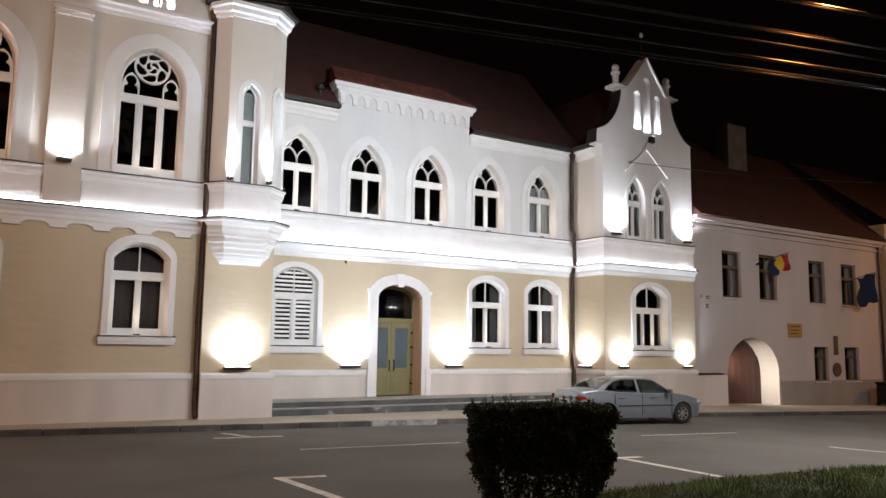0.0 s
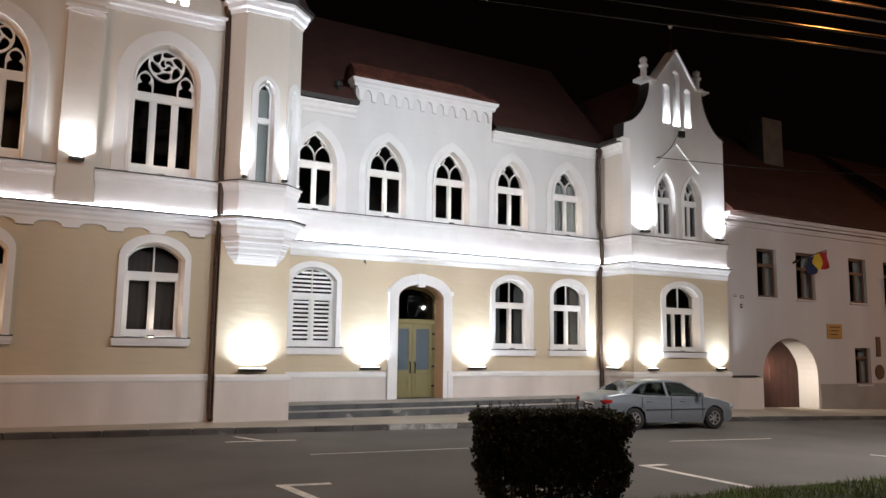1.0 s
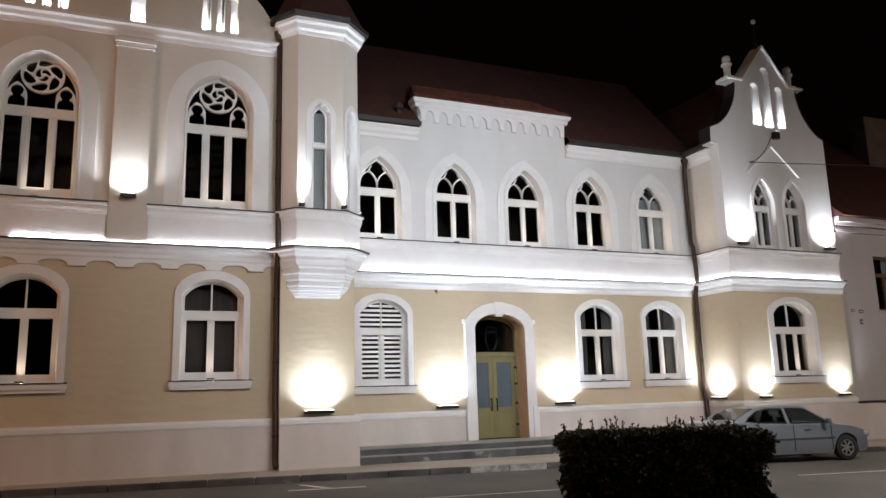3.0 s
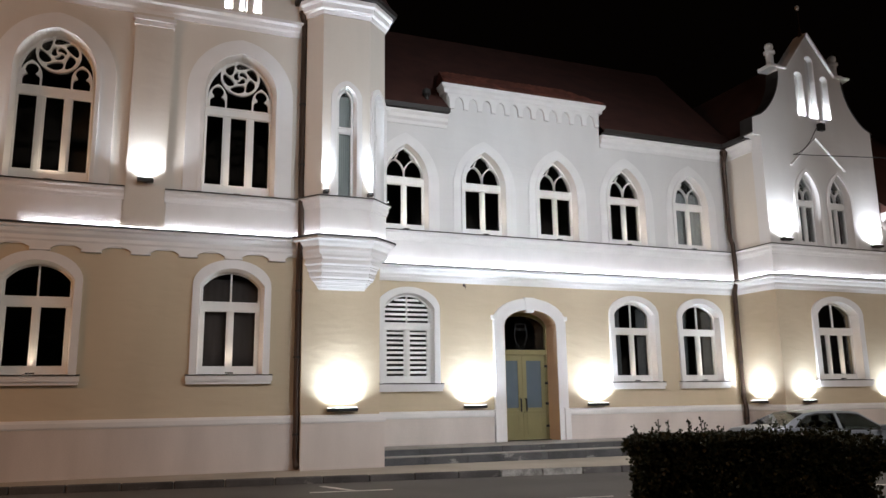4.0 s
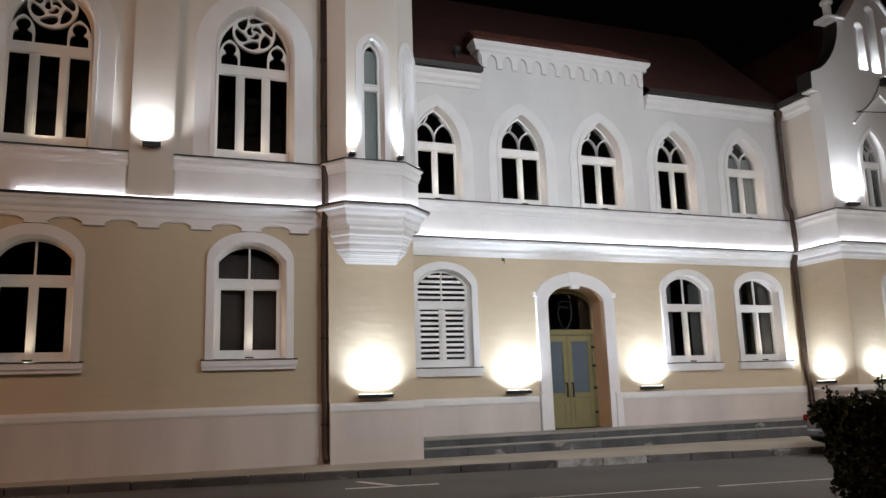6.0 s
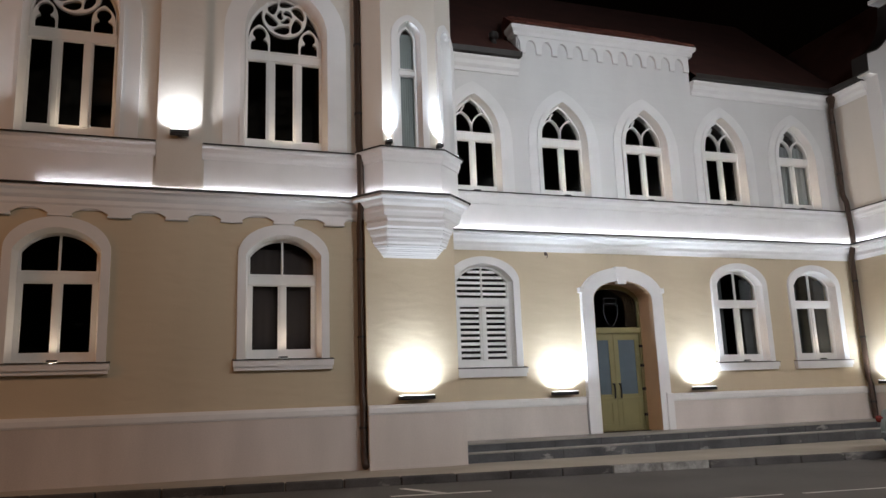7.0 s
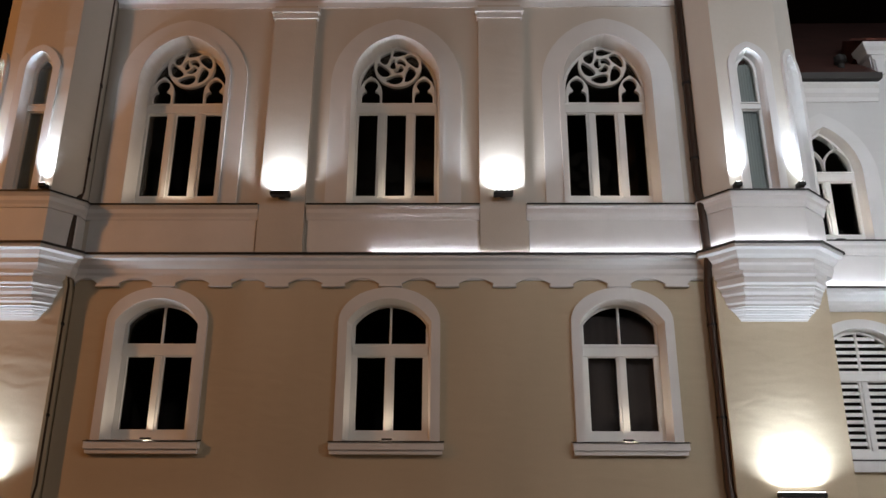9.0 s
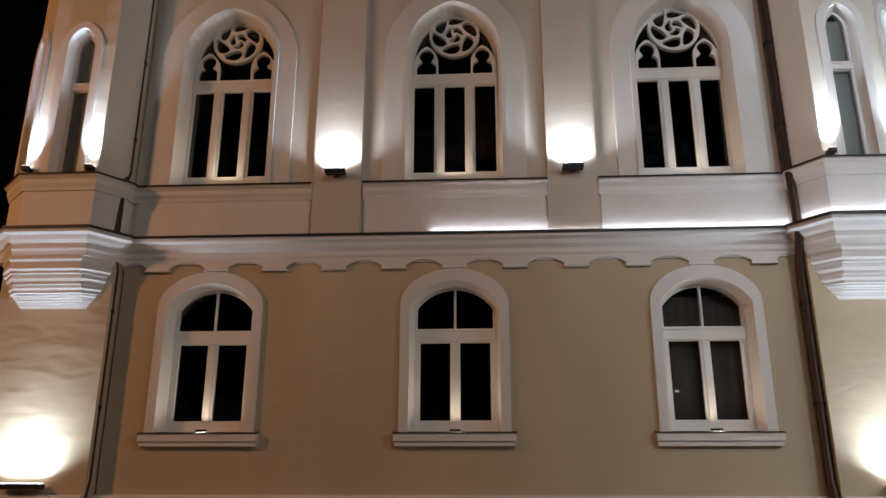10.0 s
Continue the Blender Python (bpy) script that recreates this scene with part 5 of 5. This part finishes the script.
        mesh("cabin_side", [lean(x, z, 0.035 - w) for x, z, w in v], f, SILVER, c)
        for q in (rear_pane, front_pane):
            v, f = plate_data([q], 0.008, 0.014)
            mesh("side_window", [lean(x, z, 0.035 - w) for x, z, w in v], f, CARGLASS, c)
            v, f = bar_data(q, 0.03, 0.03, 0.042, True)
            mesh("window_seal", [lean(x, z, 0.035 - w) for x, z, w in v], f, BLACK, c)
        mesh("side_trim", *box_data(-1.0, s * 0.875 - 0.012, 0.56, 1.0, s * 0.875 + 0.012, 0.60, 0.005), mat("side_trim_grey", (0.06, 0.06, 0.065), 0.5, 0.2) if s < 0 else bpy.data.materials["side_trim_grey"], c)
        for x in (-0.95, 0.15):
            mesh("door_handle", *box_data(x, s * 0.865 - 0.02, 0.80, x + 0.2, s * 0.865 + 0.02, 0.83, 0.01), SILVER, c)
        for x in (-1.12, -0.16, 0.92):
            mesh("door_gap", *box_data(x, s * 0.868 - 0.01, 0.30 if abs(x) < 1 else 0.62, x + 0.008, s * 0.868 + 0.006, 0.93), BLACK, c)
        mesh("mirror", *box_data(0.72, s * 0.98 - 0.09, 0.93, 0.84, s * 0.98 + 0.09, 1.06, 0.03), SILVER, c)
        mesh("tail_light", *box_data(-2.31, s * 0.66 - 0.12, 0.73, -2.0, s * 0.66 + 0.165, 0.87, 0.04), TAIL, c, "red tail light")
        mesh("headlight", *box_data(1.98, s * 0.56 - 0.17, 0.56, 2.17, s * 0.56 + 0.16, 0.70, 0.04), CLEAR, c, "clear headlight")
    for name, q in (("windscreen", [(0.40, -0.54, 1.34), (0.40, 0.54, 1.34), (1.06, 0.70, 0.945), (1.06, -0.70, 0.945)]), ("rear_window", [(-1.04, 0.54, 1.345), (-1.04, -0.54, 1.345), (-1.72, -0.66, 1.025), (-1.72, 0.66, 1.025)])):
        mesh(name, q + [(x, y, z - 0.008) for x, y, z in q], [(0, 1, 2, 3), (7, 6, 5, 4), (0, 4, 5, 1), (1, 5, 6, 2), (2, 6, 7, 3), (3, 7, 4, 0)], CARGLASS, c)
    for x in (-0.75, 0.25):
        for y in (-0.36, 0.36):
            s_ = mesh("seat", *joined([box_data(x - 0.25, y - 0.25, 0.5, x + 0.25, y + 0.25, 0.75, 0.04), box_data(x - 0.33, y - 0.24, 0.7, x - 0.2, y + 0.24, 1.12, 0.04), box_data(x - 0.33, y - 0.12, 1.13, x - 0.24, y + 0.12, 1.28, 0.03)]), CABIN, c)
    mesh("bumper_rear", *box_data(-2.36, -0.68, 0.40, -2.2, 0.68, 0.58, 0.05), SILVER, c)
    plate_ = mesh("number_plate", *box_data(-2.345, -0.26, 0.64, -2.30, 0.26, 0.75, 0.004), WHITE, c)
    mesh("text_bar", *box_data(-2.352, -0.2, 0.67, -2.346, 0.2, 0.72), BLACK, plate_)
    for x in wheels_x:
        for s in (-1, 1):
            y = s * 0.745
            tyre_p = [(0.20, -0.10), (0.30, -0.10), (0.315, -0.07), (0.315, 0.07), (0.30, 0.10), (0.20, 0.10)]
            v, f = [], []
            nk = 28
            for r, o in tyre_p:
                for k in range(nk):
                    g_ = 2 * math.pi * k / nk
                    v.append((r * math.cos(g_), o * s, r * math.sin(g_)))
            for i in range(len(tyre_p) - 1):
                for k in range(nk):
                    f.append((i * nk + k, i * nk + (k + 1) % nk, (i + 1) * nk + (k + 1) % nk, (i + 1) * nk + k))
            w_ = new("wheel")
            w_.parent = c
            w_.matrix_local = Matrix.Translation((x, y, 0.315))
            mesh("tyre", v, f, TYRE, w_, smooth=True)
            d = [bar_data(circle(0, 0, 0.19, 28), 0.03, 0.06, 0.09, True), plate_data([circle(0, 0, 0.05, 12)], 0.05, 0.085)]
            for k in range(7):
                g_ = 2 * math.pi * k / 7
                d.append(bar_data([(0.04 * math.cos(g_), 0.04 * math.sin(g_)), (0.185 * math.cos(g_), 0.185 * math.sin(g_))], 0.045, 0.055, 0.085))
            v, f = joined(d)
            mesh("rim", [(a, s * w, b) for a, b, w in v], f, ALLOY, w_)
            v, f = plate_data([circle(0, 0, 0.2, 20)], 0.0, 0.03)
            mesh("brake_disc", [(a, s * w, b) for a, b, w in v], f, BLACK, w_)
    return c


CAR_ANGLE = -10.0
car(pose(17.98, 18.36, road_z(18.3), 0, 0, CAR_ANGLE))

# ---------- hedge and lawn ----------


def hedge():
    h = thing("box_hedge", Matrix.Translation((6.99, 9.18, road_z(7))), "clipped dark green hedge with bare lower stems", "hedge")
    rnd = random.Random(4)
    ang = radians(-24.5)
    ux, uy = Vector((math.cos(ang), math.sin(ang))), Vector((-math.sin(ang), math.cos(ang)))
    W, D, H = 1.79, 0.74, 1.43
    verts, faces = [], []

    def leaf(p, size):
        d = Vector((rnd.gauss(0, 1), rnd.gauss(0, 1), rnd.gauss(0.3, 0.8))).normalized()
        s = d.cross(Vector((rnd.gauss(0, 1), rnd.gauss(0, 1), rnd.gauss(0, 1)))).normalized() * size * 0.45
        d = d * size
        k = len(verts)
        verts.extend([tuple(p), tuple(p + d * 0.5 + s), tuple(p + d), tuple(p + d * 0.5 - s)])
        faces.append((k, k + 1, k + 2, k + 3))

    def shape(u, v, z):
        """Half-width of the hedge at a height: narrower towards its foot."""
        t = min(1, z / 0.95)
        return 0.70 + 0.30 * t ** 0.7

    for i in range(80000):
        z = H * rnd.random() ** 0.8
        k = shape(0, 0, z)
        f = rnd.random()
        if f < 0.36:
            u, v = rnd.uniform(-1, 1), -1 + abs(rnd.gauss(0, 0.12))
        elif f < 0.52:
            u, v = 1 - abs(rnd.gauss(0, 0.08)), rnd.uniform(-1, 1)
        elif f < 0.68:
            u, v = -1 + abs(rnd.gauss(0, 0.08)), rnd.uniform(-1, 1)
        elif f < 0.76:
            u, v = rnd.uniform(-1, 1), 1 - abs(rnd.gauss(0, 0.12))
        else:
            u, v = rnd.uniform(-1, 1), rnd.uniform(-1, 1)
            z = H - abs(rnd.gauss(0, 0.07))
        if z < 0.6 and rnd.random() < 0.98 - z * 1.25 + 0.4 * noise.noise(Vector((u * 4, v * 4, z * 4))):
            continue
        bump = 1 + 0.13 * noise.noise(Vector((u * 2.2, v * 2.2, z * 2.4))) + 0.14 * noise.noise(Vector((u * 7, v * 5, z * 7)))
        q = ux * (u * k * bump * W / 2) + uy * (v * k * bump * D / 2)
        p = Vector((q.x, q.y, z + 0.05 * noise.noise(Vector((u * 3, v * 3, 5))) + 0.03 * noise.noise(Vector((u * 11, v * 6, 9)))))
        leaf(p, rnd.uniform(0.022, 0.046))
    shoots = []
    for i in range(60):
        u, v = rnd.uniform(-1, 1), rnd.uniform(-1, 1)
        q = ux * (u * W / 2) + uy * (v * D / 2)
        l = rnd.uniform(0.04, 0.10) + 0.12 * rnd.random() ** 3
        lx, ly = rnd.gauss(0, 0.18), rnd.gauss(0, 0.18)
        shoots.append(tube_data([(q.x, q.y, H - 0.12), (q.x + lx * l, q.y + ly * l, H - 0.03 + l)], 0.004, 4))
        for j in range(18):
            h2 = l * j / 18
            leaf(Vector((q.x + lx * h2 + rnd.gauss(0, 0.006), q.y + ly * h2 + rnd.gauss(0, 0.006), H - 0.03 + h2)), 0.034 - 0.012 * j / 18)
    mesh("foliage", *joined([(verts, faces)] + shoots), LEAF, h)
    core = []
    for z in (0.58, 0.9, H - 0.12):
        k = shape(0, 0, z) * (0.5 if z < 0.6 else 0.82)
        for a, b in ((-1, -1), (1, -1), (1, 1), (-1, 1)):
            q = ux * (a * k * W / 2) + uy * (b * k * D / 2)
            core.append((q.x, q.y, z))
    f = [(r * 4 + i, r * 4 + (i + 1) % 4, r * 4 + 4 + (i + 1) % 4, r * 4 + 4 + i) for r in range(2) for i in range(4)] + [(3, 2, 1, 0), (8, 9, 10, 11)]
    mesh("inner_foliage", core, f, LEAF, h)
    d = []
    for i in range(46):
        q = ux * (rnd.uniform(-0.85, 0.85) * W / 2) + uy * (rnd.uniform(-0.8, 0.8) * D / 2)
        d.append(tube_data([(q.x, q.y, -0.05), (q.x + rnd.gauss(0, 0.03), q.y + rnd.gauss(0, 0.03), 0.25), (q.x + rnd.gauss(0, 0.06), q.y + rnd.gauss(0, 0.06), 0.6)], 0.012, 5))
    mesh("stems", *joined(d), TWIG, h)


hedge()


def lawn():
    edge = [(6.2, 9.6), (9.0, 9.8), (11.5, 9.9), (15, 9.55), (21, 8.7), (30, 6.5), (30, -6), (9, -6), (7.0, 4), (6.2, 8)]
    verts = [(x, y, road_z(x) + 0.06) for x, y in edge] + [(x, y, road_z(x) - 0.05) for x, y in edge]
    n = len(edge)
    tris = tessellate_polygon([[Vector((x, y, 0)) for x, y in edge]])
    faces = [tuple(t) for t in tris] + [(i, (i + 1) % n, (i + 1) % n + n, i + n) for i in range(n)]
    tagged(mesh("lawn", verts, faces, SOIL), "dark lawn bed on the square", "lawn", kind="structure")
    rnd = random.Random(9)
    v, f = [], []
    count = 0
    while count < 42000:
        x, y = rnd.uniform(6.3, 24), rnd.uniform(5.0, 9.95)
        top = 9.85 - max(0, x - 11.5) * 0.11 + 0.12 * noise.noise(Vector((x * 1.5, 0, 0)))
        if y > top or (y < 7.2 and x < 9):
            continue
        z = road_z(x) + 0.06
        h = rnd.uniform(0.03, 0.09) * (1.3 + 0.7 * noise.noise(Vector((x, y, 0))))
        a = rnd.uniform(0, 6.28)
        dx, dy = math.cos(a) * 0.007, math.sin(a) * 0.007
        lx, ly = rnd.gauss(0, 0.03), rnd.gauss(0, 0.03)
        k = len(v)
        v += [(x - dx, y - dy, z), (x + dx, y + dy, z), (x + lx, y + ly, z + h)]
        f.append((k, k + 1, k + 2))
        count += 1
    tagged(mesh("grass", v, f, GRASS), "short night-lit grass of the square's lawn", "grass", kind="stuff")


lawn()

# ---------- kerb stones and tiles ----------
KERBPAINT = mat("worn_kerb_paint", (0.30, 0.29, 0.27), 0.85, 0, 0.6, 5, 30, 0.3)
kerb = thing("kerb", Matrix.Translation((0, 0, 0)), "dark worn kerb stones along the pavement", "kerb", kind="structure")
x = -18.0
kd = kp = None
while x < 44:
    L = 1.0
    y0, y1 = kerb_y(x), kerb_y(x + L)
    if kd is None:
        v, f = box_data(0.006, 0, -0.30, L - 0.006, 0.15, 0.0, 0.018)
        kd = bpy.data.meshes.new("kerb_stone")
        kd.from_pydata(v, [], f)
        kd.materials.append(KERB)
    if kp is None:
        kp = kd.copy()
        kp.materials.clear()
        kp.materials.append(KERBPAINT)
    ob = new("kerb_stone", kp if 9.5 < x < 11.2 else kd)
    ob.parent = kerb
    ob.matrix_local = pose(x, y0, pave_z(x) - 0.003 + random.uniform(-0.006, 0.006), 0, math.degrees(math.atan2(pave_z(x) - pave_z(x + L), L)), math.degrees(math.atan2(y1 - y0, L)))
    x += L

RT = bpy.data.objects["roof_parapet"]
v, f = [], []
for i in range(7):
    g = math.pi * i / 6
    v += [(0.10 * math.cos(g), 0.0, 0.035 * math.sin(g)), (0.09 * math.cos(g), 0.34, 0.035 * math.sin(g))]
f = [(2 * i, 2 * i + 1, 2 * i + 3, 2 * i + 2) for i in range(6)] + [tuple(2 * i for i in range(7))]
td = bpy.data.meshes.new("roof_tile")
td.from_pydata(v, [], f)
td.materials.append(TILE)
slope = math.degrees(math.atan2(1.16, 1.78))
for r in range(6):
    for i in range(29):
        s = r * 0.30
        x = 10.3 + i * 0.2
        if x < 10.25 + s * 0.36 or x > 15.8 - s * 0.36:
            continue
        ob = new("roof_tile", td)
        ob.parent = RT
        ob.matrix_local = pose(x, YB - 0.22 + s * math.cos(radians(slope)), 10.87 + s * math.sin(radians(slope)), slope)
